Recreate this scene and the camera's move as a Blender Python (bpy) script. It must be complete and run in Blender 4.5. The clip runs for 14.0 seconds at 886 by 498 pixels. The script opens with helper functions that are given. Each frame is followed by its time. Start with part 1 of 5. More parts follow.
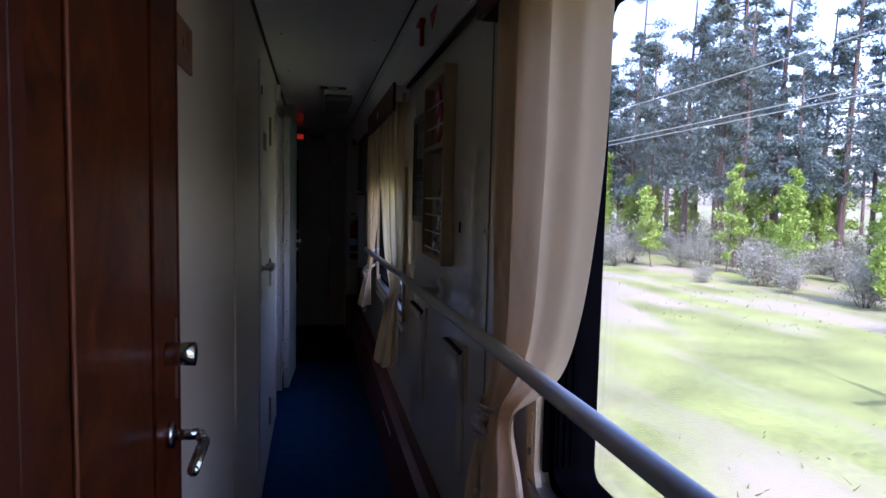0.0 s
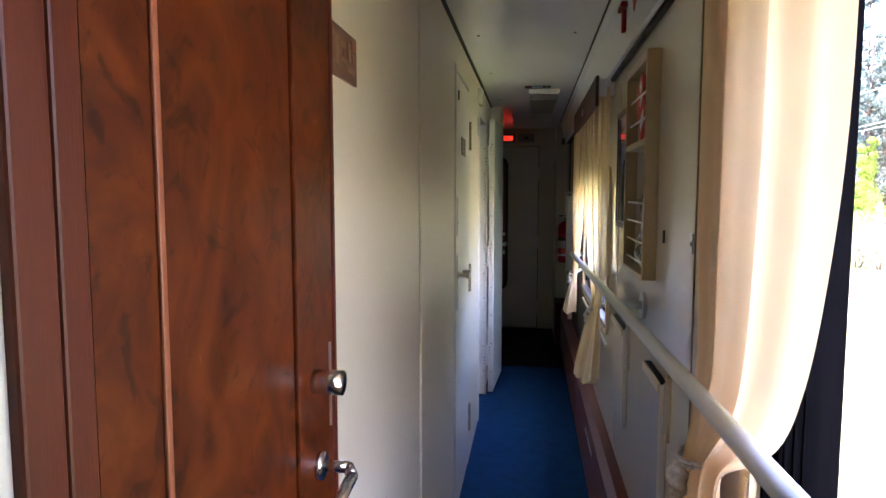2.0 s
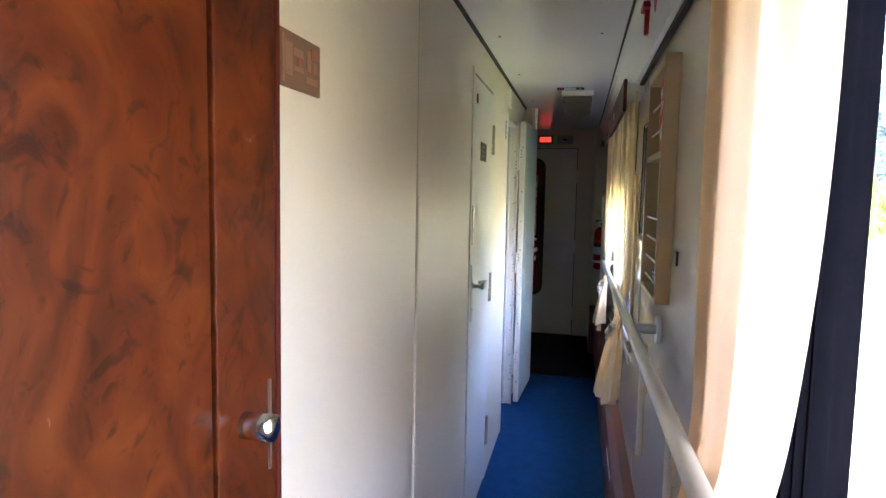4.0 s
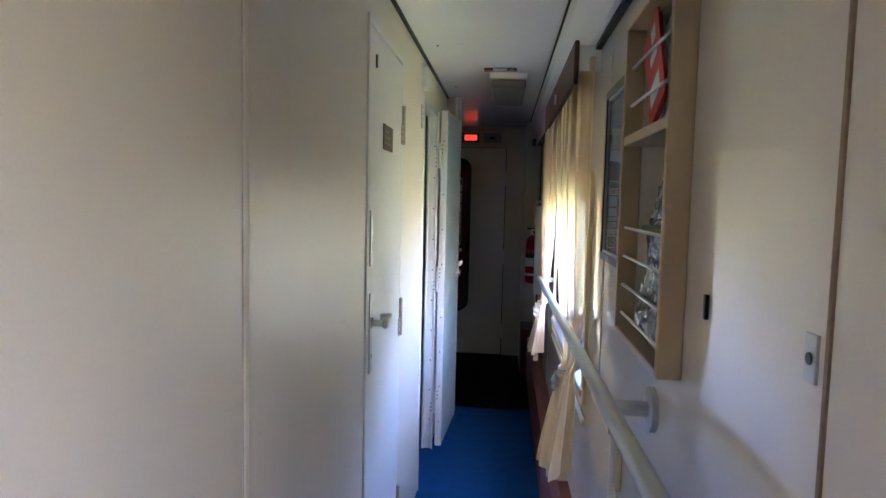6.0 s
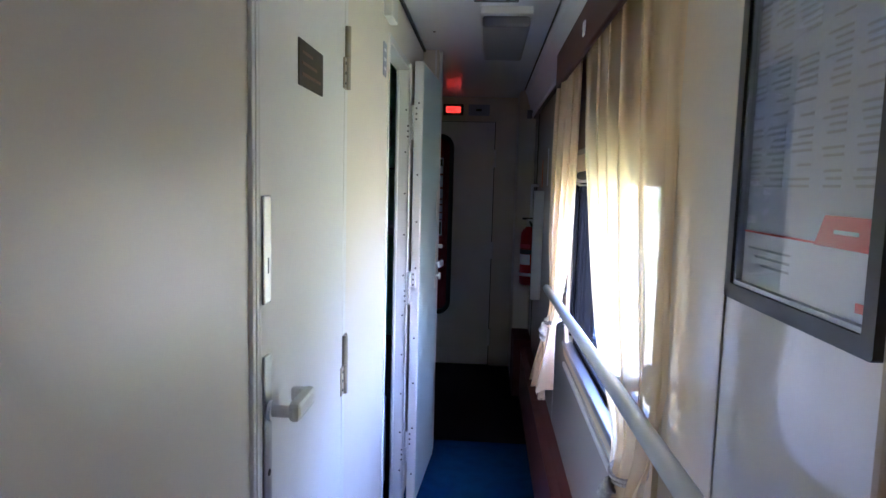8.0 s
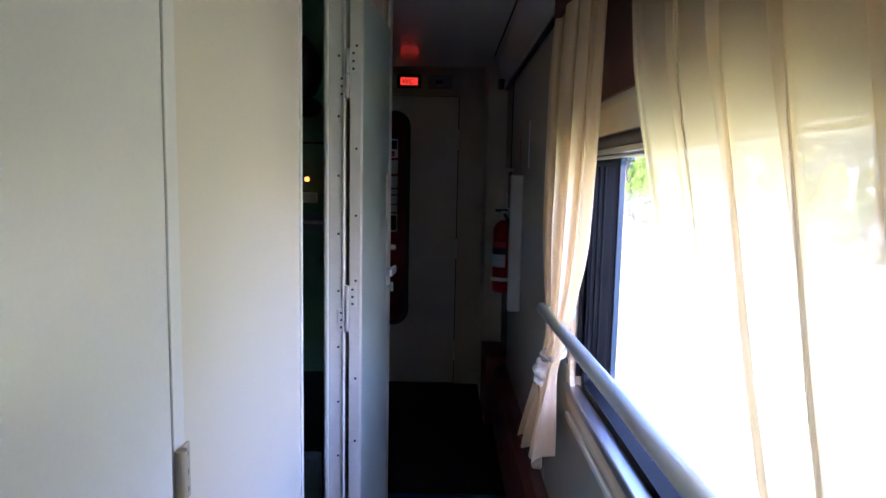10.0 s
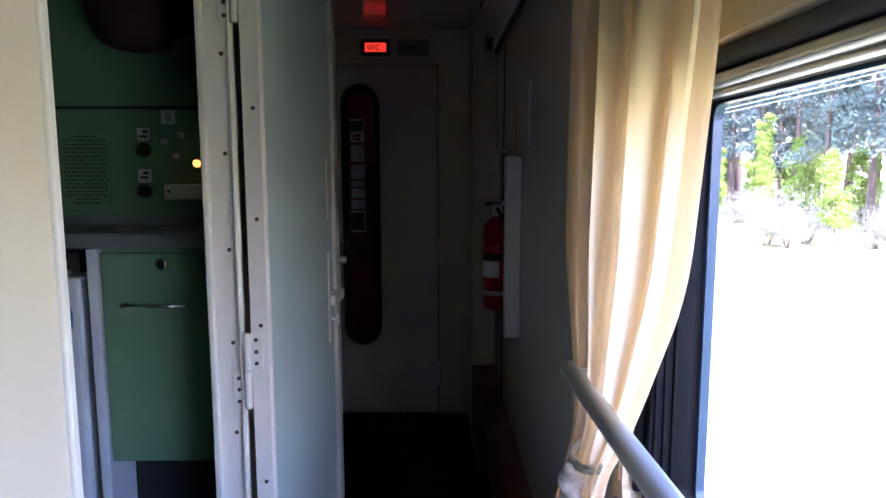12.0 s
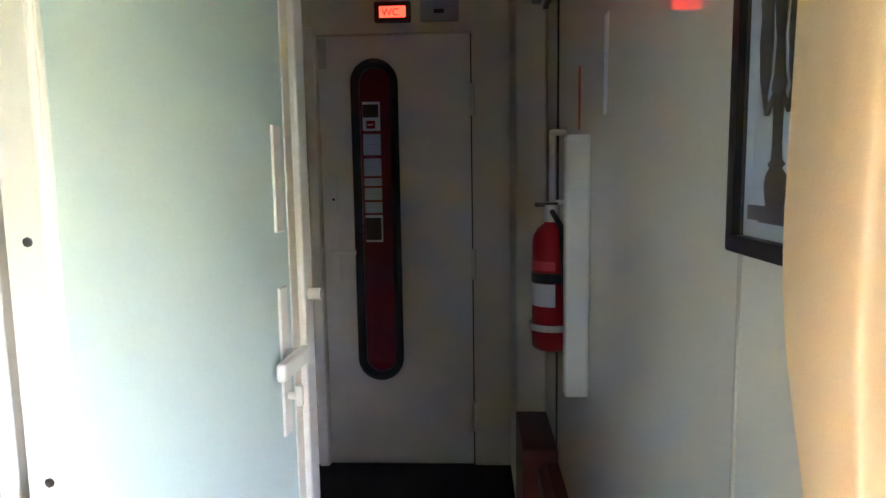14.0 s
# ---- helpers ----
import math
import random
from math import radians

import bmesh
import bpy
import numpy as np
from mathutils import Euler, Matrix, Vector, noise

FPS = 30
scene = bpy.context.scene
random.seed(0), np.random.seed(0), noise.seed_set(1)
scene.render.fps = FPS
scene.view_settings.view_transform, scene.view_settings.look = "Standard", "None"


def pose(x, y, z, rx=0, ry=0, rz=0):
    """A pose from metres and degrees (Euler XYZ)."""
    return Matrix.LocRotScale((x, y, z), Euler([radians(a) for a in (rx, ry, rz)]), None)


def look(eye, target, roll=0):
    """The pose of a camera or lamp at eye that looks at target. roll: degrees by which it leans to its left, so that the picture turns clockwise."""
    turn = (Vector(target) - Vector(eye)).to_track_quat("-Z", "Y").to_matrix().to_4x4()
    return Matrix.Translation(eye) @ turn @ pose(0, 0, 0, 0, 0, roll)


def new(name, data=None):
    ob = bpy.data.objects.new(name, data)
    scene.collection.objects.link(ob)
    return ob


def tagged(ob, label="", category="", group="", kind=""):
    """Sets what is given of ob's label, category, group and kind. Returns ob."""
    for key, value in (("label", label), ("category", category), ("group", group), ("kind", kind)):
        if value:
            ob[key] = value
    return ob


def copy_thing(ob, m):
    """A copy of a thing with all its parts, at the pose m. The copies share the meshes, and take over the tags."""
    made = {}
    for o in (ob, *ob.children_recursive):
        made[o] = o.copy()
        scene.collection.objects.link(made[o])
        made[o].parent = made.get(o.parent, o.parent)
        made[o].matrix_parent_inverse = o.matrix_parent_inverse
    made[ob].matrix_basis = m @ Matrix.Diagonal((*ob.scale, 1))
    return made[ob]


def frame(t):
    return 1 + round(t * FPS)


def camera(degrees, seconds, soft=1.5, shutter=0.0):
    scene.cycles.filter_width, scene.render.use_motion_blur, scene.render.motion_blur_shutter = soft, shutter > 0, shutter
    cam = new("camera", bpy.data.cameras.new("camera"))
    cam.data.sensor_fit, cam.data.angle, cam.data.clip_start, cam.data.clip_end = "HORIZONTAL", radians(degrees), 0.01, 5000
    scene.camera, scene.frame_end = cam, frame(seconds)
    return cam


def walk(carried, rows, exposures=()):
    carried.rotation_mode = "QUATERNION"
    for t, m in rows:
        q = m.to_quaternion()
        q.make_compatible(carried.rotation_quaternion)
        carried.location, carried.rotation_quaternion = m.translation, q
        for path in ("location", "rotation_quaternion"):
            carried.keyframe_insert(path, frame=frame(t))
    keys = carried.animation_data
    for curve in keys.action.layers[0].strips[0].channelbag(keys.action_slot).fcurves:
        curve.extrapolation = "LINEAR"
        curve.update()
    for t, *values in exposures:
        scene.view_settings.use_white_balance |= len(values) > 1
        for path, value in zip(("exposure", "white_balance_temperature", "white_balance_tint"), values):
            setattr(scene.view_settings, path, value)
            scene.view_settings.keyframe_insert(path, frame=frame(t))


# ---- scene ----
cam = camera(69.9, 14.0)
PATH = [
    (0, (-0.009, 1.754, 1.477), (0.392, 3.707, 1.317), 1.3),
    (0.5, (0.028, 1.794, 1.481), (0.288, 3.769, 1.298), 1.3),
    (1, (0.064, 1.829, 1.494), (0.23, 3.815, 1.333), 1.1),
    (1.5, (0.104, 1.862, 1.511), (0.051, 3.854, 1.342), 0.8),
    (2, (0.086, 1.91, 1.503), (-0.188, 3.884, 1.331), -0.0),
    (2.2, (0.101, 1.941, 1.518), (-0.232, 3.904, 1.334), 0.3),
    (4.3, (0.21, 2.094, 1.548), (-0.208, 4.041, 1.366), 1.1),
    (4.5, (0.194, 2.165, 1.538), (-0.193, 4.119, 1.355), 0.3),
    (5, (0.192, 2.369, 1.541), (-0.102, 4.336, 1.332), 0.1),
    (5.5, (0.193, 2.568, 1.537), (-0.06, 4.545, 1.367), 0.8),
    (6, (0.166, 2.829, 1.531), (-0.025, 4.814, 1.371), 1.3),
    (6.5, (0.171, 3.04, 1.541), (-0.013, 5.024, 1.371), 1.8),
    (7, (0.126, 3.258, 1.522), (-0.168, 5.227, 1.336), 0.4),
    (7.5, (0.075, 3.513, 1.52), (-0.124, 5.493, 1.323), -0.3),
    (8, (0.105, 3.77, 1.515), (-0.025, 5.755, 1.311), 1.5),
    (8.2, (0.105, 3.853, 1.512), (-0.042, 5.838, 1.309), 1.9),
    (10.3, (0.077, 4.68, 1.456), (0.139, 6.666, 1.225), 0.2),
    (10.5, (0.099, 4.741, 1.452), (0.219, 6.723, 1.213), -0.9),
    (11, (0.143, 4.942, 1.459), (0.212, 6.928, 1.233), 1.2),
    (11.5, (0.128, 5.148, 1.451), (0.198, 7.132, 1.208), 0.1),
    (12, (0.137, 5.367, 1.432), (0.166, 7.352, 1.191), -0.1),
    (12.5, (0.158, 5.556, 1.427), (0.064, 7.541, 1.204), 0.1),
    (13, (0.136, 5.743, 1.426), (0.102, 7.729, 1.192), -1.1),
    (13.5, (0.159, 5.952, 1.408), (0.114, 7.936, 1.161), -1.5),
    (13.8, (0.182, 6.04, 1.442), (0.101, 8.022, 1.192), -0.7),
    (14, (0.164, 6.081, 1.392), (0.07, 8.065, 1.162), -0.9),
]

# ---- exposure of the walk, world and sun ----
EXPOSURES = [
    (0.0, 1.85, 5150, 41), (0.5, 2.35, 5450, 39), (1.0, 3.0, 5800, 35), (1.5, 3.65, 5900, 35), (2.2, 4.5, 5900, 36), (4.3, 5.0, 5500, 35), (5.2, 4.88, 5350, 35),
    (6.3, 4.82, 5150, 39), (8.2, 4.67, 4900, 42), (10.3, 3.75, 5150, 42), (11.5, 3.6, 5200, 42), (12.0, 3.8, 5200, 40), (12.5, 4.38, 5350, 38), (13.5, 5.65, 5550, 32), (14.0, 6.08, 5650, 30)]
walk(cam, [(t, look(eye, target, roll)) for t, eye, target, roll in PATH], EXPOSURES)

world = bpy.data.worlds.new("sky")
scene.world = world
world.use_nodes = True
wt = world.node_tree
sky = wt.nodes.new("ShaderNodeTexSky")
sky.sky_type, sky.sun_disc = "NISHITA", False
sky.air_density, sky.dust_density = 1.3, 2.0
SUN_EL, SUN_AZ = radians(44), radians(186)
sky.sun_elevation, sky.sun_rotation = SUN_EL, SUN_AZ
wt.links.new(sky.outputs[0], wt.nodes["Background"].inputs[0])
wt.nodes["Background"].inputs[1].default_value = 0.15
sun = new("sun", bpy.data.lights.new("sun", "SUN"))
sun.data.energy, sun.data.angle, sun.data.color = 1.9, radians(0.6), (1.0, 0.95, 0.87)
toward = Vector((math.sin(SUN_AZ) * math.cos(SUN_EL), math.cos(SUN_AZ) * math.cos(SUN_EL), math.sin(SUN_EL)))
sun.matrix_world = look((0, 0, 30), Vector((0, 0, 30)) - toward)

# ---- materials ----


def mat(name, color, rough=0.5, metal=0.0, var=0.06, scale=6.0, bump=0.0, bump_scale=120.0, stretch=(1, 1, 1), coat=0.0, spec=0.5, coat_rough=0.12):
    """A surface with broad stains, fine grain and, with bump, relief."""
    m = bpy.data.materials.new(name)
    m.use_nodes = True
    nt = m.node_tree
    b = nt.nodes["Principled BSDF"]
    tc = nt.nodes.new("ShaderNodeTexCoord")
    mp = nt.nodes.new("ShaderNodeMapping")
    mp.inputs["Scale"].default_value = stretch
    nt.links.new(tc.outputs["Object"], mp.inputs[0])
    n1 = nt.nodes.new("ShaderNodeTexNoise")
    n1.inputs["Scale"].default_value, n1.inputs["Detail"].default_value = scale, 6
    n2 = nt.nodes.new("ShaderNodeTexNoise")
    n2.inputs["Scale"].default_value, n2.inputs["Detail"].default_value = bump_scale, 3
    for n in (n1, n2):
        nt.links.new(mp.outputs[0], n.inputs["Vector"])
    mix = nt.nodes.new("ShaderNodeMix")
    mix.data_type = "FLOAT"
    mix.inputs[0].default_value = 0.35
    nt.links.new(n1.outputs[0], mix.inputs[2])
    nt.links.new(n2.outputs[0], mix.inputs[3])
    ramp = nt.nodes.new("ShaderNodeValToRGB")
    ramp.color_ramp.elements[0].position, ramp.color_ramp.elements[1].position = 0.3, 0.7
    ramp.color_ramp.elements[0].color = (*[c * (1 - var) for c in color], 1)
    ramp.color_ramp.elements[1].color = (*[min(1, c * (1 + var)) for c in color], 1)
    nt.links.new(mix.outputs[0], ramp.inputs[0])
    nt.links.new(ramp.outputs[0], b.inputs["Base Color"])
    rr = nt.nodes.new("ShaderNodeMapRange")
    rr.inputs[3].default_value, rr.inputs[4].default_value = max(0.02, rough - 0.02), min(1, rough + 0.03)
    nt.links.new(n1.outputs[0], rr.inputs[0])
    nt.links.new(rr.outputs[0], b.inputs["Roughness"])
    b.inputs["Metallic"].default_value = metal
    b.inputs["Coat Weight"].default_value = coat
    b.inputs["Coat Roughness"].default_value = coat_rough
    b.inputs["Coat IOR"].default_value = 1.6
    b.inputs["Specular IOR Level"].default_value = spec
    if bump:
        bp = nt.nodes.new("ShaderNodeBump")
        bp.inputs["Strength"].default_value, bp.inputs["Distance"].default_value = bump, 0.002
        nt.links.new(n2.outputs[0], bp.inputs["Height"])
        nt.links.new(bp.outputs[0], b.inputs["Normal"])
    return m


def glow(name, color, strength):
    m = bpy.data.materials.new(name)
    m.use_nodes = True
    b = m.node_tree.nodes["Principled BSDF"]
    b.inputs["Base Color"].default_value = (*color, 1)
    b.inputs["Emission Color"].default_value = (*color, 1)
    b.inputs["Emission Strength"].default_value = strength
    return m


def cloth(name, color, see=0.08, through_share=0.5):
    """Thin curtain cloth that lets daylight through."""
    m = bpy.data.materials.new(name)
    m.use_nodes = True
    nt = m.node_tree
    out = nt.nodes["Material Output"]
    nt.nodes.remove(nt.nodes["Principled BSDF"])
    tc = nt.nodes.new("ShaderNodeTexCoord")
    weave = nt.nodes.new("ShaderNodeTexNoise")
    weave.inputs["Scale"].default_value, weave.inputs["Detail"].default_value = 350, 2
    broad = nt.nodes.new("ShaderNodeTexNoise")
    broad.inputs["Scale"].default_value = 7
    nt.links.new(tc.outputs["Object"], weave.inputs["Vector"])
    nt.links.new(tc.outputs["Object"], broad.inputs["Vector"])
    ramp = nt.nodes.new("ShaderNodeValToRGB")
    ramp.color_ramp.elements[0].color = (*[c * 0.9 for c in color], 1)
    ramp.color_ramp.elements[1].color = (*[min(1, c * 1.08) for c in color], 1)
    nt.links.new(broad.outputs[0], ramp.inputs[0])
    bp = nt.nodes.new("ShaderNodeBump")
    bp.inputs["Strength"].default_value, bp.inputs["Distance"].default_value = 0.25, 0.001
    nt.links.new(weave.outputs[0], bp.inputs["Height"])
    d, t, s = nt.nodes.new("ShaderNodeBsdfDiffuse"), nt.nodes.new("ShaderNodeBsdfTranslucent"), nt.nodes.new("ShaderNodeBsdfTransparent")
    for n in (d, t):
        nt.links.new(ramp.outputs[0], n.inputs["Color"])
        nt.links.new(bp.outputs[0], n.inputs["Normal"])
    a, c = nt.nodes.new("ShaderNodeMixShader"), nt.nodes.new("ShaderNodeMixShader")
    a.inputs[0].default_value = through_share
    c.inputs[0].default_value = see
    nt.links.new(d.outputs[0], a.inputs[1])
    nt.links.new(t.outputs[0], a.inputs[2])
    nt.links.new(a.outputs[0], c.inputs[1])
    nt.links.new(s.outputs[0], c.inputs[2])
    nt.links.new(c.outputs[0], out.inputs["Surface"])
    return m


def glass(name, tint=(1, 1, 1), rough=0.0):
    m = bpy.data.materials.new(name)
    m.use_nodes = True
    nt = m.node_tree
    out = nt.nodes["Material Output"]
    nt.nodes.remove(nt.nodes["Principled BSDF"])
    g, tr, mx, fr = nt.nodes.new("ShaderNodeBsdfGlossy"), nt.nodes.new("ShaderNodeBsdfTransparent"), nt.nodes.new("ShaderNodeMixShader"), nt.nodes.new("ShaderNodeLayerWeight")
    fr.inputs[0].default_value = 0.5
    pw, sc = nt.nodes.new("ShaderNodeMath"), nt.nodes.new("ShaderNodeMath")
    pw.operation, sc.operation = "POWER", "MULTIPLY_ADD"
    pw.inputs[1].default_value = 5
    sc.inputs[1].default_value, sc.inputs[2].default_value = 0.9, 0.035
    nt.links.new(fr.outputs["Facing"], pw.inputs[0])
    nt.links.new(pw.outputs[0], sc.inputs[0])
    g.inputs["Roughness"].default_value = rough
    tr.inputs[0].default_value = (*tint, 1)
    nt.links.new(sc.outputs[0], mx.inputs[0])
    nt.links.new(tr.outputs[0], mx.inputs[1])
    nt.links.new(g.outputs[0], mx.inputs[2])
    nt.links.new(mx.outputs[0], out.inputs["Surface"])
    return m


def burl():
    """Red-brown lacquered burl veneer with dark curls."""
    m = mat("burl veneer", (0.3, 0.075, 0.02), 0.4, coat=0.06, scale=3, spec=0.25)
    nt = m.node_tree
    b = nt.nodes["Principled BSDF"]
    tc = nt.nodes.new("ShaderNodeTexCoord")
    mp = nt.nodes.new("ShaderNodeMapping")
    mp.inputs["Scale"].default_value = (4.0, 3.4, 3.0)
    nt.links.new(tc.outputs["Object"], mp.inputs[0])
    w = nt.nodes.new("ShaderNodeTexNoise")
    w.inputs["Scale"].default_value, w.inputs["Detail"].default_value, w.inputs["Distortion"].default_value = 2.2, 8, 2.6
    f = nt.nodes.new("ShaderNodeTexNoise")
    f.inputs["Scale"].default_value, f.inputs["Detail"].default_value, f.inputs["Distortion"].default_value = 5.4, 7, 1.5
    v = nt.nodes.new("ShaderNodeTexVoronoi")
    v.inputs["Scale"].default_value = 5.0
    for n in (w, f):
        nt.links.new(mp.outputs[0], n.inputs["Vector"])
    warp = nt.nodes.new("ShaderNodeVectorMath")
    warp.operation = "ADD"
    nt.links.new(mp.outputs[0], warp.inputs[0])
    nt.links.new(w.outputs[1], warp.inputs[1])
    nt.links.new(warp.outputs[0], v.inputs["Vector"])
    r1 = nt.nodes.new("ShaderNodeValToRGB")
    for pos, col in ((0.30, (0.046, 0.0078, 0.0012, 1)), (0.5, (0.090, 0.0155, 0.0017, 1)), (0.72, (0.135, 0.028, 0.0034, 1))):
        e = r1.color_ramp.elements.new(pos)
        e.color = col
    r1.color_ramp.elements.remove(r1.color_ramp.elements[0])
    nt.links.new(w.outputs[0], r1.inputs[0])
    r2 = nt.nodes.new("ShaderNodeValToRGB")
    r2.color_ramp.elements[0].position, r2.color_ramp.elements[1].position = 0.35, 0.44
    r2.color_ramp.elements[0].color, r2.color_ramp.elements[1].color = (0.40, 0.33, 0.32, 1), (1, 1, 1, 1)
    nt.links.new(f.outputs[0], r2.inputs[0])
    r3 = nt.nodes.new("ShaderNodeValToRGB")
    r3.color_ramp.elements[0].position, r3.color_ramp.elements[1].position = 0.02, 0.2
    r3.color_ramp.elements[0].color, r3.color_ramp.elements[1].color = (0.4, 0.3, 0.3, 1), (1, 1, 1, 1)
    nt.links.new(v.outputs[0], r3.inputs[0])
    m1, m2 = nt.nodes.new("ShaderNodeMix"), nt.nodes.new("ShaderNodeMix")
    for mm, a, c, fac in ((m1, r1, r2, 0.9), (m2, None, r3, 0.6)):
        mm.data_type, mm.blend_type = "RGBA", "MULTIPLY"
        mm.inputs[0].default_value = fac
        nt.links.new((a or m1).outputs[0] if a else m1.outputs[2], mm.inputs[6])
        nt.links.new(c.outputs[0], mm.inputs[7])
    nt.links.new(m2.outputs[2], b.inputs["Base Color"])
    return m


def film_wrap():
    """Glossy crinkled film over dark, grey and white contents."""
    m = mat("crinkled film packet", (0.3, 0.33, 0.38), 0.18, bump=0.8, bump_scale=70)
    nt = m.node_tree
    tc, n, r, oi, ad = (nt.nodes.new(k) for k in ("ShaderNodeTexCoord", "ShaderNodeTexNoise", "ShaderNodeValToRGB", "ShaderNodeObjectInfo", "ShaderNodeVectorMath"))
    n.inputs["Scale"].default_value, n.inputs["Detail"].default_value, n.inputs["Distortion"].default_value = 17, 3, 1.4
    nt.links.new(tc.outputs["Object"], ad.inputs[0])
    nt.links.new(oi.outputs["Random"], ad.inputs[1])
    nt.links.new(ad.outputs[0], n.inputs["Vector"])
    for pos, col in ((0.40, (0.035, 0.04, 0.055, 1)), (0.50, (0.20, 0.22, 0.25, 1)), (0.56, (0.42, 0.46, 0.52, 1)), (0.66, (0.72, 0.74, 0.76, 1))):
        e = r.color_ramp.elements.new(pos)
        e.color = col
    r.color_ramp.elements.remove(r.color_ramp.elements[0])
    r.color_ramp.elements.remove(r.color_ramp.elements[-1])
    nt.links.new(n.outputs[0], r.inputs[0])
    nt.links.new(r.outputs[0], nt.nodes["Principled BSDF"].inputs["Base Color"])
    return m


